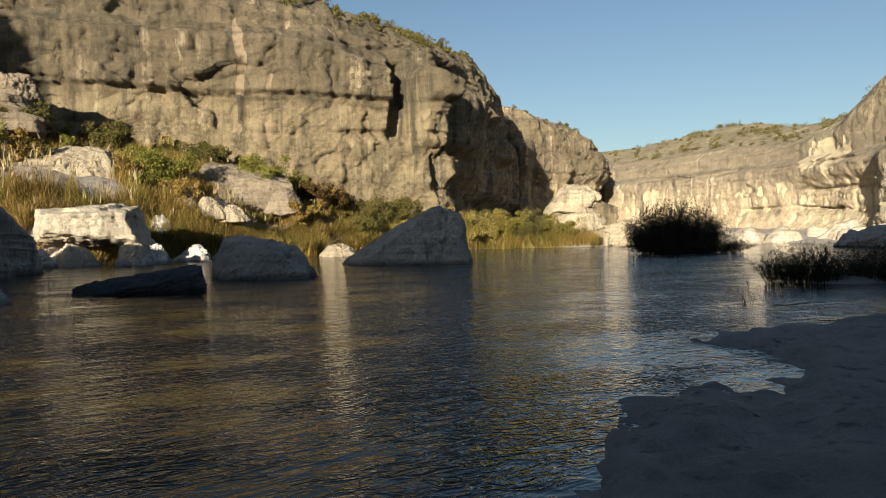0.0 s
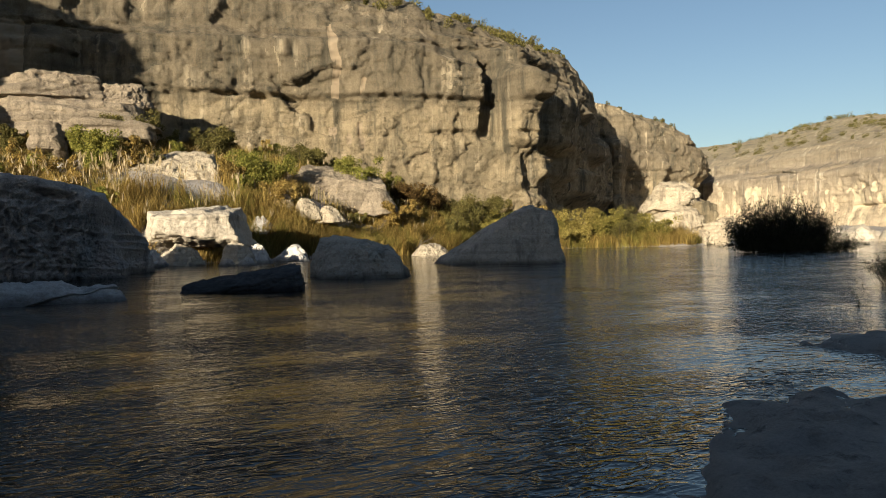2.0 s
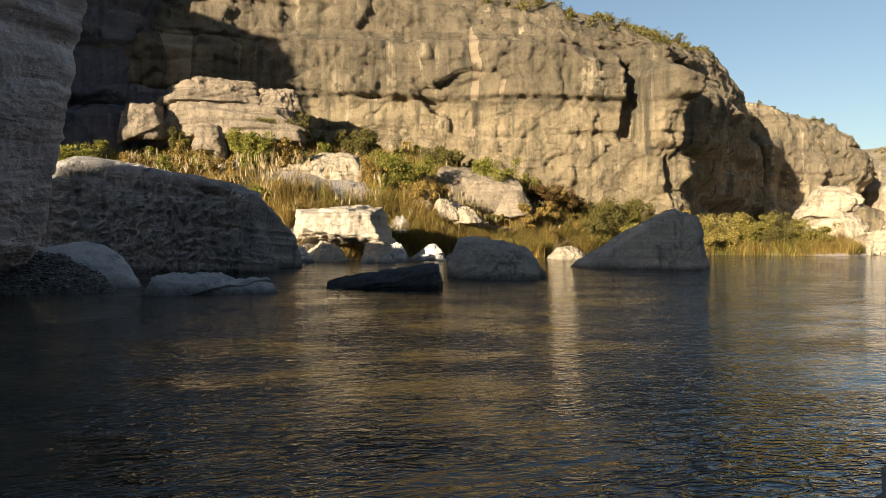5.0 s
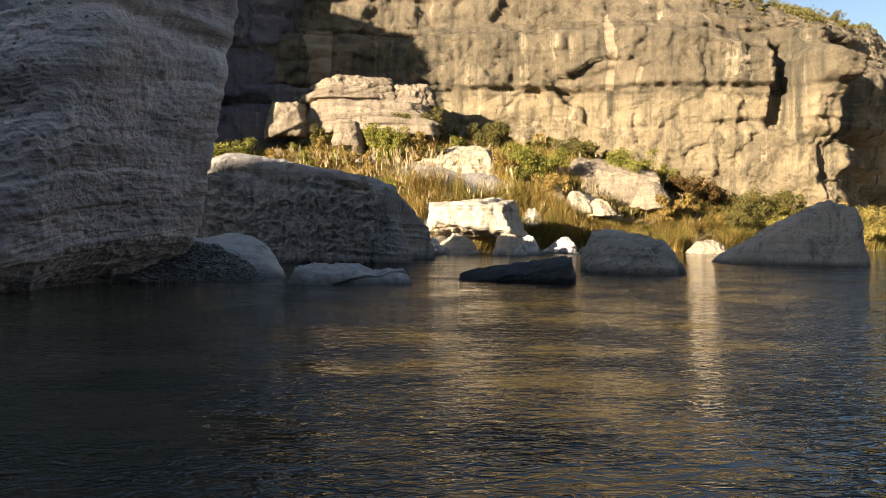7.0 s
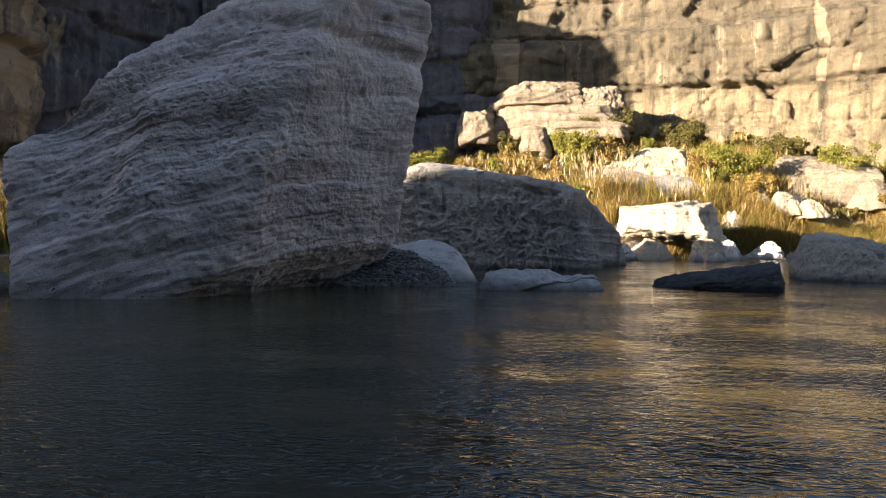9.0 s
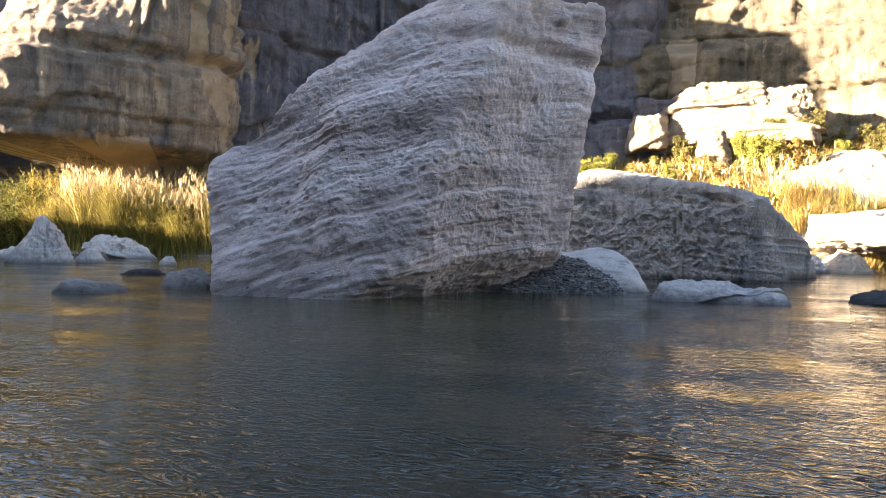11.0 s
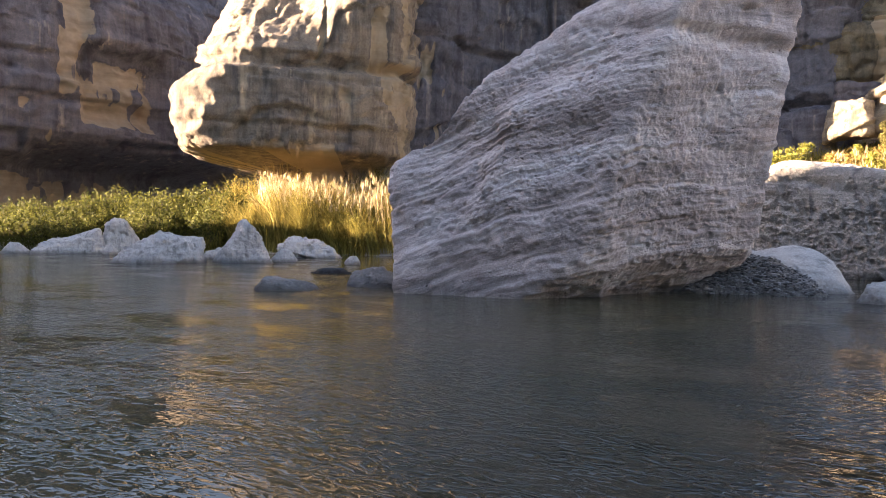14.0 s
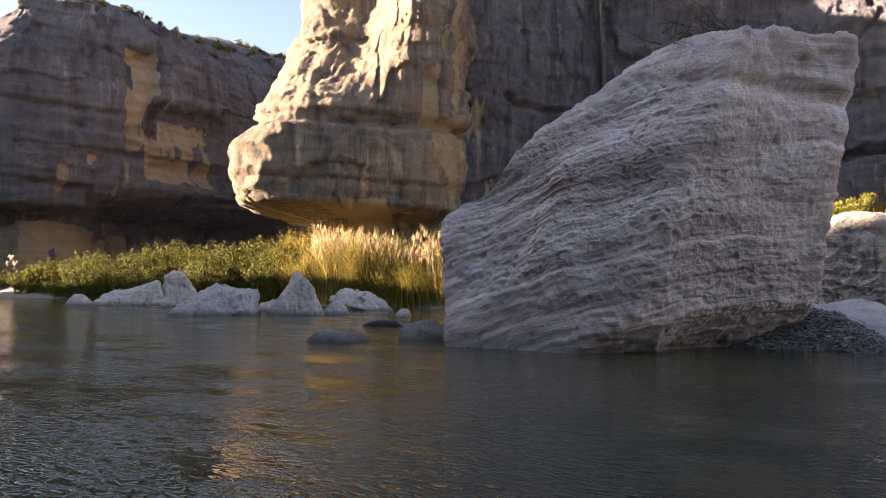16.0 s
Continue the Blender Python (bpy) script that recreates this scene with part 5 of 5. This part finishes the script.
def stand(name, label, a0, a1, count, inner, outer, h0, h1, seed, material, patch=0.25, width=0.028, lean=0.5, leaves=0):
    """Reeds or grass along the far shore, from inner to outer metres behind the waterline."""
    rng = np.random.default_rng(seed)
    az = rng.uniform(a0, a1, count * 2)
    d = shore(FAR_SHORE, az) + rng.uniform(inner, outer, count * 2)
    p = np.stack([-d * np.sin(np.radians(az)), d * np.cos(np.radians(az)), 0 * d], -1)
    clump = vnoise(p * 0.35, seed) + 0.6 * vnoise(p * 1.1, seed + 1)
    keep = np.flatnonzero(clump > -1.2 + 1.6 * patch)[:count]
    p = p[keep]
    for ca, cd, cr in CLEAR:
        c = polar(ca, cd)
        p = p[(np.hypot(p[:, 0] - c.x, p[:, 1] - c.y) > cr * rng.uniform(0.7, 1.05, len(p)))]
    p[:, 2] = ground_height(p[:, 0], p[:, 1]) - 0.05
    p = p[p[:, 2] > -0.25]
    tall = 0.45 + 0.45 * vnoise(p * 0.25, seed + 2) + 0.4 * vnoise(p * 0.9, seed + 3) + 0.25 * vnoise(p * 2.3, seed + 4)
    h = (h0 + (h1 - h0) * np.clip(tall, 0, 1)) * rng.uniform(0.6, 1.1, len(p))
    v, f = blades(p, h, rng.uniform(0.6, 1.4, len(p)) * width, rng, lean)
    if leaves:
        v2, f2 = reed_leaves(p, h, leaves, rng, 0.16 * h1 + 0.15)
        f = f + [[i + len(v) for i in face] for face in f2]
        v = np.concatenate([v, v2])
    return thing(name, label, name.replace("_", " "), kind="stuff", data=mesh_of(name, v, f, material, False)), p, h


stand("reeds", "dry straw-coloured reeds along the far waterline", -24, 20, 40000, -0.5, 13, 0.8, 2.4, 3, STRAW, 0.42, 0.04, 0.6, 2)
stand("reeds", "yellow-green reeds along the far waterline", -24, 10, 24000, -0.3, 12, 0.7, 2.1, 5, REED, 0.45, 0.04, 0.6, 2)
stand("reeds", "golden reeds at the water's edge below the slabs", -6, 8.5, 15000, -0.3, 8.5, 0.7, 2.0, 17, STRAW, 0.3, 0.04, 0.6, 2)
stand("grass", "tall dry grass on the slope below the cliff", -8, 34, 40000, 5, 30, 0.3, 2.1, 7, STRAW, 0.72, 0.036, 0.7)
stand("grass", "greenish grass on the slope below the cliff", -8, 40, 48000, 4, 30, 0.3, 1.9, 9, REED, 0.70, 0.036, 0.7)
stand("reeds", "tall yellow reeds below the buttress", 57, 72, 15000, 0, 14, 2.0, 5.2, 11, GOLD, 0.42, 0.04, 0.5, 5)
stand("reeds", "yellow-green reeds below the buttress", 57, 74, 15000, -0.6, 12, 1.4, 4.2, 15, REED, 0.4, 0.04, 0.5, 5)
stand("reeds", "low green reeds beside the cave", 66, 90, 16000, 0, 8, 1.0, 2.0, 13, DEEP, 0.2, 0.035, 0.45, 2)


def plumes():
    rng = np.random.default_rng(21)
    for label, a0, a1, inner, outer, n, h0, h1 in (("pale feathery reed heads below the buttress", 58, 70, 1, 14, 1900, 3.6, 7.2), ("pale feathery reed heads above the long boulder", 18, 36, 4, 16, 260, 1.6, 3.0), ("pale feathery grass heads on the slope", -6, 20, 3, 22, 300, 1.2, 2.2)):
        az = rng.uniform(a0, a1, n)
        d = shore(FAR_SHORE, az) + rng.uniform(inner, outer, n)
        p = np.stack([-d * np.sin(np.radians(az)), d * np.cos(np.radians(az)), 0 * d], -1)
        p[:, 2] = ground_height(p[:, 0], p[:, 1])
        h = h0 + (h1 - h0) * rng.uniform(0, 1, n) ** 1.5 * (0.6 + 0.5 * vnoise(p * 0.35, 88))
        v1, f1 = blades(p, h * 0.9, np.full(n, 0.035), rng, 0.08)
        top = p + np.stack([0 * h, 0 * h, h * 0.78], -1)
        top = np.repeat(top, 4, 0) + rng.normal(0, 0.05, (n * 4, 3))
        v2, f2 = blades(top, rng.uniform(0.4, 0.75, n * 4), np.full(n * 4, 0.06), rng, 0.4)
        k = len(v1)
        f = f1 + [[i + k for i in face] for face in f2]
        thing("reed_heads", label, "reed heads", kind="stuff", data=mesh_of("reed_heads", np.concatenate([v1, v2]), f, PLUME, False))


plumes()


def leaf_cloud(rng, centres, radii, per, size, narrow=0.45, squash=0.8):
    """Small pointed leaves spread through uneven clumps."""
    c = np.repeat(centres, per, 0)
    r = np.repeat(radii, per)
    u = rng.normal(0, 1, (len(c), 3))
    u /= np.linalg.norm(u, axis=1)[:, None]
    p = c + u * (r * rng.uniform(0.25, 1.05, len(c)) ** 0.6)[:, None] * np.array([1, 1, squash])
    a = rng.normal(0, 1, (len(c), 3)) + np.array([0, 0, 0.4])
    a /= np.linalg.norm(a, axis=1)[:, None]
    b = np.cross(a, rng.normal(0, 1, (len(c), 3)))
    b /= np.linalg.norm(b, axis=1)[:, None] + 1e-9
    s = (size * rng.uniform(0.6, 1.4, len(c)))[:, None]
    v = np.stack([p - a * s, p + b * s * narrow, p + a * s, p - b * s * narrow], 1).reshape(-1, 3)
    f = (np.arange(len(c))[:, None] * 4 + [0, 1, 2, 3]).tolist()
    return v, f


def stems(rng, n, height, spread, thick):
    """Bent tapered stems from one foot."""
    verts, faces, tips = [], [], []
    for _ in range(n):
        a, out = rng.uniform(0, 2 * np.pi), spread * rng.uniform(0.15, 1.0)
        h = height * rng.uniform(0.6, 1.05)
        ring = None
        for k in range(5):
            t = k / 4
            c = np.array([math.cos(a) * out * t**1.3, math.sin(a) * out * t**1.3, h * t - 0.15]) + rng.normal(0, 0.03 * height * t, 3)
            r = thick * (1 - 0.85 * t)
            here = len(verts)
            for q in range(4):
                verts.append(c + r * np.array([math.cos(q * 1.571), math.sin(q * 1.571), 0]))
            if ring is not None:
                faces += [[ring + q, ring + (q + 1) % 4, here + (q + 1) % 4, here + q] for q in range(4)]
            ring = here
            if k >= 2:
                tips.append(c)
    return np.array(verts), faces, np.array(tips)


def bush(label, place, w, h, seed, material, clumps=26, per=70, leaf=0.09, narrow=0.45, group="bushes", name="bush", stem=10, cr=0.2):
    rng = np.random.default_rng(seed)
    ob = thing(name, label, name.replace("_", " "), group, at=Matrix.Translation(place))
    v, f, tips = stems(rng, stem, h * 0.95, w * 0.5, 0.02 * h)
    part("stem_mass", mesh_of("stem_mass", v, f, TWIG), ob)
    c = tips[rng.integers(0, len(tips), clumps)] + rng.normal(0, 0.08 * h, (clumps, 3))
    c[:, 2] = np.maximum(c[:, 2], 0.12 * h)
    v, f = leaf_cloud(rng, c, rng.uniform(0.5, 1.2, clumps) * cr * min(w, h), per, leaf, narrow)
    part("foliage", mesh_of("foliage", v, f, material, False), ob)
    return ob


def plants():
    rng = random.Random(9)

    def on_bank(az, d):
        return polar(az, d, gz(az, d))

    rows = ((8.8, 68, 4.6, 3.6, GREEN, "bright green bush among boulders"), (1.8, 74, 6.0, 3.4, GREEN, "dense green bush beside a sloping slab"), (-0.6, 70, 3.6, 2.2, STRAW, "dry yellow bush beside a sloping slab"), (6.0, 76, 3.6, 2.6, OLIVE, "olive bush below the cliff"), (12.3, 76, 4.0, 2.8, OLIVE, "olive bush below the cliff"),
            (17.8, 74.5, 5.0, 3.0, OLIVE, "olive bush below the cliff"), (20.0, 68, 4.4, 3.0, GREEN, "yellow-green bush below the ledges"), (31.5, 62, 3.2, 3.0, GREEN, "green bush behind the long boulder"), (25.0, 73, 2.6, 2.2, OLIVE, "small bush on a ledge block"), (19.0, 76, 3.0, 2.6, OLIVE, "small bush below the cliff"),
            (-4.5, 80, 7.0, 3.0, BRUSH, "dark brown tangled bush in the cliff's shade"), (-7.5, 84, 7.0, 3.0, OLIVE, "dark tangled bush in the cliff's shade"), (-2.0, 76, 5.0, 2.6, BRUSH, "dark brown tangled bush in the cliff's shade"), (-10.5, 88, 6.0, 3.0, STRAW, "dry yellow bush below the cliff"), (-12.5, 90, 5.0, 2.6, STRAW, "dry yellow bush below the cliff"),
            (35, 70, 4.0, 3.0, OLIVE, "shaded bush below the cliff"))
    for i in range(80):
        az = rng.uniform(-7, 36)
        d = float(shore(FAR_SHORE, az)) + rng.uniform(5, 26)
        if 11 < az < 19 and d < 72:
            d += 12
        mat, label = ((OLIVE, "small olive shrub on the slope"), (GREEN, "small yellow-green shrub on the slope"), (STRAW, "small dry shrub on the slope"))[rng.randrange(3)]
        bush(label, on_bank(az, d), rng.uniform(1.4, 3.6), rng.uniform(1.0, 2.6), 340 + i, mat, 26, 90, 0.10, group="shrubs on the slope", name="shrub", stem=7)
    for i in range(26):
        az = -21 + i * 0.62 + rng.uniform(-0.4, 0.4)
        d = float(shore(FAR_SHORE, az)) + rng.uniform(1.0, 5)
        mat, label = ((OLIVE, "olive waterside shrub among reeds"), (GOLD, "dry golden waterside shrub among reeds"), (REED, "yellow-green waterside shrub among reeds"))[rng.randrange(3)]
        bush(label, on_bank(az, d), rng.uniform(3.0, 5.6), rng.uniform(2.0, 3.8), 740 + i, mat, 40, 90, 0.10, group="shrubs along the waterline", name="shrub", stem=9)
    for i, (az, d, w, h, mat, label) in enumerate(rows):
        bush(label, on_bank(az, d), w * 1.1, h * 1.15, 300 + i, mat, 80, 150, 0.105)


def thicket(label, place, w, dep, h, seed, shoots, group="island willows", name="willow", leaf=0.1, arch=0.35, leaves=16, material=None, broad=0.2):
    """A mass of upright leafy shoots from a wide foot."""
    rng = np.random.default_rng(seed)
    ob = thing(name, label, name, group, at=Matrix.Translation(place))
    a, r = rng.uniform(0, 2 * np.pi, shoots), np.sqrt(rng.uniform(0, 1, shoots))
    foot = np.stack([np.cos(a) * r * w * 0.42, np.sin(a) * r * dep * 0.42, 0 * a], -1)
    tall = h * (1 - 0.55 * r**2) * rng.uniform(0.55, 1.1, shoots)
    out = np.stack([np.cos(a) * r * w, np.sin(a) * r * dep, 0 * a], -1) * 0.18 + rng.normal(0, arch * 0.35, (shoots, 3)) * np.array([1, 1, 0]) * tall[:, None]
    verts, faces, lv = [], [], []
    for f, o, t in zip(foot, out, tall):
        here = len(verts)
        side = rng.normal(0, 1, 3) * np.array([1, 1, 0])
        side *= 0.006 * h / (np.linalg.norm(side) + 1e-6)
        for k in range(4):
            u = k / 3
            c = f + o * u**1.6 + np.array([0, 0, t * u - 0.1])
            verts += [c - side * (1.1 - u), c + side * (1.1 - u)]
            if k:
                faces.append([here + 2 * k - 2, here + 2 * k - 1, here + 2 * k + 1, here + 2 * k])
        u = rng.uniform(0.08, 1.0, leaves)[:, None]
        lv.append(f + o * u**1.6 + np.array([0, 0, t]) * u + rng.normal(0, 0.35 * leaf + 0.02 * h, (leaves, 3)))
    part("stem_mass", mesh_of("stem_mass", verts, faces, TWIG, False), ob)
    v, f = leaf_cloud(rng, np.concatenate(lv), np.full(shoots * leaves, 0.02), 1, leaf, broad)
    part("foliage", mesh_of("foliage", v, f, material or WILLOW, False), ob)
    return ob


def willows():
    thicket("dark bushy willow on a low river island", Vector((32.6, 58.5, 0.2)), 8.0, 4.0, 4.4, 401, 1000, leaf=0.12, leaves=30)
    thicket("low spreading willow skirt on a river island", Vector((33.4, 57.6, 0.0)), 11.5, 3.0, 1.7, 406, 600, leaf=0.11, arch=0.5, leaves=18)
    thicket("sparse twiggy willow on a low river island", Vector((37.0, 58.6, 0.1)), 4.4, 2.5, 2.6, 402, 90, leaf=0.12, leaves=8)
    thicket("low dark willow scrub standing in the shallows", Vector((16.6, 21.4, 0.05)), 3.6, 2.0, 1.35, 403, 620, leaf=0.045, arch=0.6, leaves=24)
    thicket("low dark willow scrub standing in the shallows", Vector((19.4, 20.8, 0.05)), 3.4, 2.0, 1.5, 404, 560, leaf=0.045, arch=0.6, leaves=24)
    rng = random.Random(12)
    for i in range(22):
        az = 72 + i * 0.95 + rng.uniform(-0.3, 0.3)
        d = float(shore(FAR_SHORE, az)) + rng.uniform(3, 8)
        h = rng.uniform(3.8, 5.0) * (1 - 0.35 * max(0, (az - 83) / 6))
        thicket("dense green streamside thicket below the cave", polar(az, d, gz(az, d) - 0.1), 7.0, 5.0, h, 420 + i, 200, "thickets by the cave", "thicket", 0.15, 0.2, 34, DEEP, 0.36)
    thicket("thin sprig standing in the shallows", Vector((10.3, 15.5, -0.1)), 0.35, 0.3, 0.75, 405, 12, name="sprig", leaf=0.04, leaves=8)


plants()
willows()


def tree(label, place, h, seed, material=None):
    """A small rim tree: tapered trunk, forking limbs, a ragged crown."""
    rng = np.random.default_rng(seed)
    ob = thing("tree", label, "tree", "trees on the cliff top", at=Matrix.Translation(place))
    v, f, tips = stems(rng, 2, h * 0.55, 0.12 * h, 0.035 * h)
    part("trunk", mesh_of("trunk", v, f, TWIG), ob)
    v, f, tips = stems(rng, 8, h * 0.9, 0.5 * h, 0.014 * h)
    part("limb", mesh_of("limb", v, f, TWIG), ob)
    c = tips[rng.integers(0, len(tips), 26)]
    c = c[c[:, 2] > 0.35 * h]
    v, f = leaf_cloud(rng, c, rng.uniform(0.08, 0.2, len(c)) * h, 60, 0.07, 0.5)
    part("crown", mesh_of("crown", v, f, material or OLIVE, False), ob)
    return ob


def rim_trees():
    az = np.degrees(np.arctan2(-main_pts[:, main_nv, 0], main_pts[:, main_nv, 1]))
    for i, (a, j, h) in enumerate(((-11.3, 3, 3.0), (-12.6, 3, 2.6), (-12.9, 4, 2.4), (-7.2, 2, 1.8), (-4.0, 2, 1.6), (-1.5, 2, 1.8))):
        k = int(np.argmin(np.abs(az - a)))
        tree("small sparse tree on the cliff top", Vector(main_pts[k, main_nv + j]) - Vector((0, 0, 0.1)), h, 600 + i)


def rim_scrub(label, pts, nv, a0, a1, n, w0, w1, seed, rows=(0, 14)):
    """Many small bushes on the cap of a cliff, as one mass."""
    rng = np.random.default_rng(seed)
    az = np.degrees(np.arctan2(-pts[:, nv, 0], pts[:, nv, 1]))
    ok = np.flatnonzero((az > a0) & (az < a1))
    i = rng.choice(ok, n)
    j = nv + rng.integers(rows[0], rows[1], n)
    c = pts[i, j] + np.stack([0 * i, 0 * i, 0.3 + 0 * i], -1)
    r = rng.uniform(w0, w1, n) * 0.5
    c = np.repeat(c, 3, 0) + rng.normal(0, 0.35, (n * 3, 3)) * np.repeat(r, 3)[:, None]
    v, f = leaf_cloud(rng, c, np.repeat(r, 3) * 0.75, 40, 0.16, 0.5, 0.8)
    thing("scrub", label, "scrub", kind="stuff", data=mesh_of("scrub", v, f, OLIVE, False))


rim_trees()
rim_scrub("olive scrub scattered along the cliff top", main_pts, main_nv, -18, 6, 260, 0.7, 2.2, 31)
rim_scrub("olive scrub on the slope above the far wall", far_pts, far_nv, -46, -22, 420, 1.2, 3.2, 33, (1, 24))
rim_scrub("sparse scrub along the grey cliff top", left_pts, left_nv, 70, 92, 90, 0.6, 1.6, 35)
rim_scrub("sparse scrub on the cliff spur", bend_pts, bend_nv, -24.4, -17, 50, 0.8, 1.8, 37)


# ---- driftwood ----
def branch(name, label, at, length, thick, seed, twigs=6, lift=0.25):
    """A bare crooked branch with side twigs."""
    rng = np.random.default_rng(seed)

    def limb(start, way, long, r0):
        verts, faces = [], []
        c, ring = np.array(start, float), None
        ends = []
        for k in range(7):
            r = r0 * (1 - 0.8 * k / 6)
            side = np.cross(way, (0, 0, 1.0)) + 1e-6
            side /= np.linalg.norm(side)
            other = np.cross(way, side)
            here = len(verts)
            verts.extend([c + r * (math.cos(q * 1.2566) * side + math.sin(q * 1.2566) * other) for q in range(5)])
            if ring is not None:
                faces.extend([[ring + q, ring + (q + 1) % 5, here + (q + 1) % 5, here + q] for q in range(5)])
            ring = here
            ends.append((c.copy(), r))
            way = way + rng.normal(0, 0.22, 3)
            way /= np.linalg.norm(way)
            c = c + way * long / 6
        return ends, mesh_of(name, verts, faces, BARE)

    main, me = limb((0, 0, 0), np.array([1.0, 0, lift]), length, thick)
    ob = thing(name, label, "driftwood", "driftwood", at=at, data=me)
    for _ in range(twigs):
        c, r = main[rng.integers(1, 6)]
        w = np.array([rng.uniform(-0.2, 1), rng.uniform(-1, 1), rng.uniform(0.0, 0.9)])
        part("twig", limb(c, w / np.linalg.norm(w), length * rng.uniform(0.25, 0.6), r * 0.6)[1], ob)
    return ob


def driftwood():
    rng = random.Random(4)
    top = facing(41.6, 20.7, 8.2)
    for i in range(16):
        branch("driftwood", "dry grey flood branch caught on the great boulder", top @ pose(rng.uniform(-0.9, 0.9), rng.uniform(-0.3, 0.6), rng.uniform(-0.05, 0.35), 0, rng.uniform(-22, 6), rng.uniform(0, 360)), rng.uniform(0.9, 1.7), 0.04, 500 + i, 9)
    branch("driftwood", "pale dry branch sticking up from the great boulder", facing(44.3, 20.6, 7.7) @ pose(0, 0, 0, 0, -50, 200), 1.3, 0.02, 540, 3)
    for i, (az, d) in enumerate(((2.6, 62.5), (1.2, 63), (-1.0, 66), (-2.2, 67), (0.3, 67))):
        branch("driftwood", "bleached flood branch lying in the reeds", facing(az, d, gz(az, d) + 0.5) @ pose(0, 0, 0, 0, 0, rng.uniform(0, 360)), rng.uniform(2.0, 3.5), 0.06, 550 + i, 8)


driftwood()
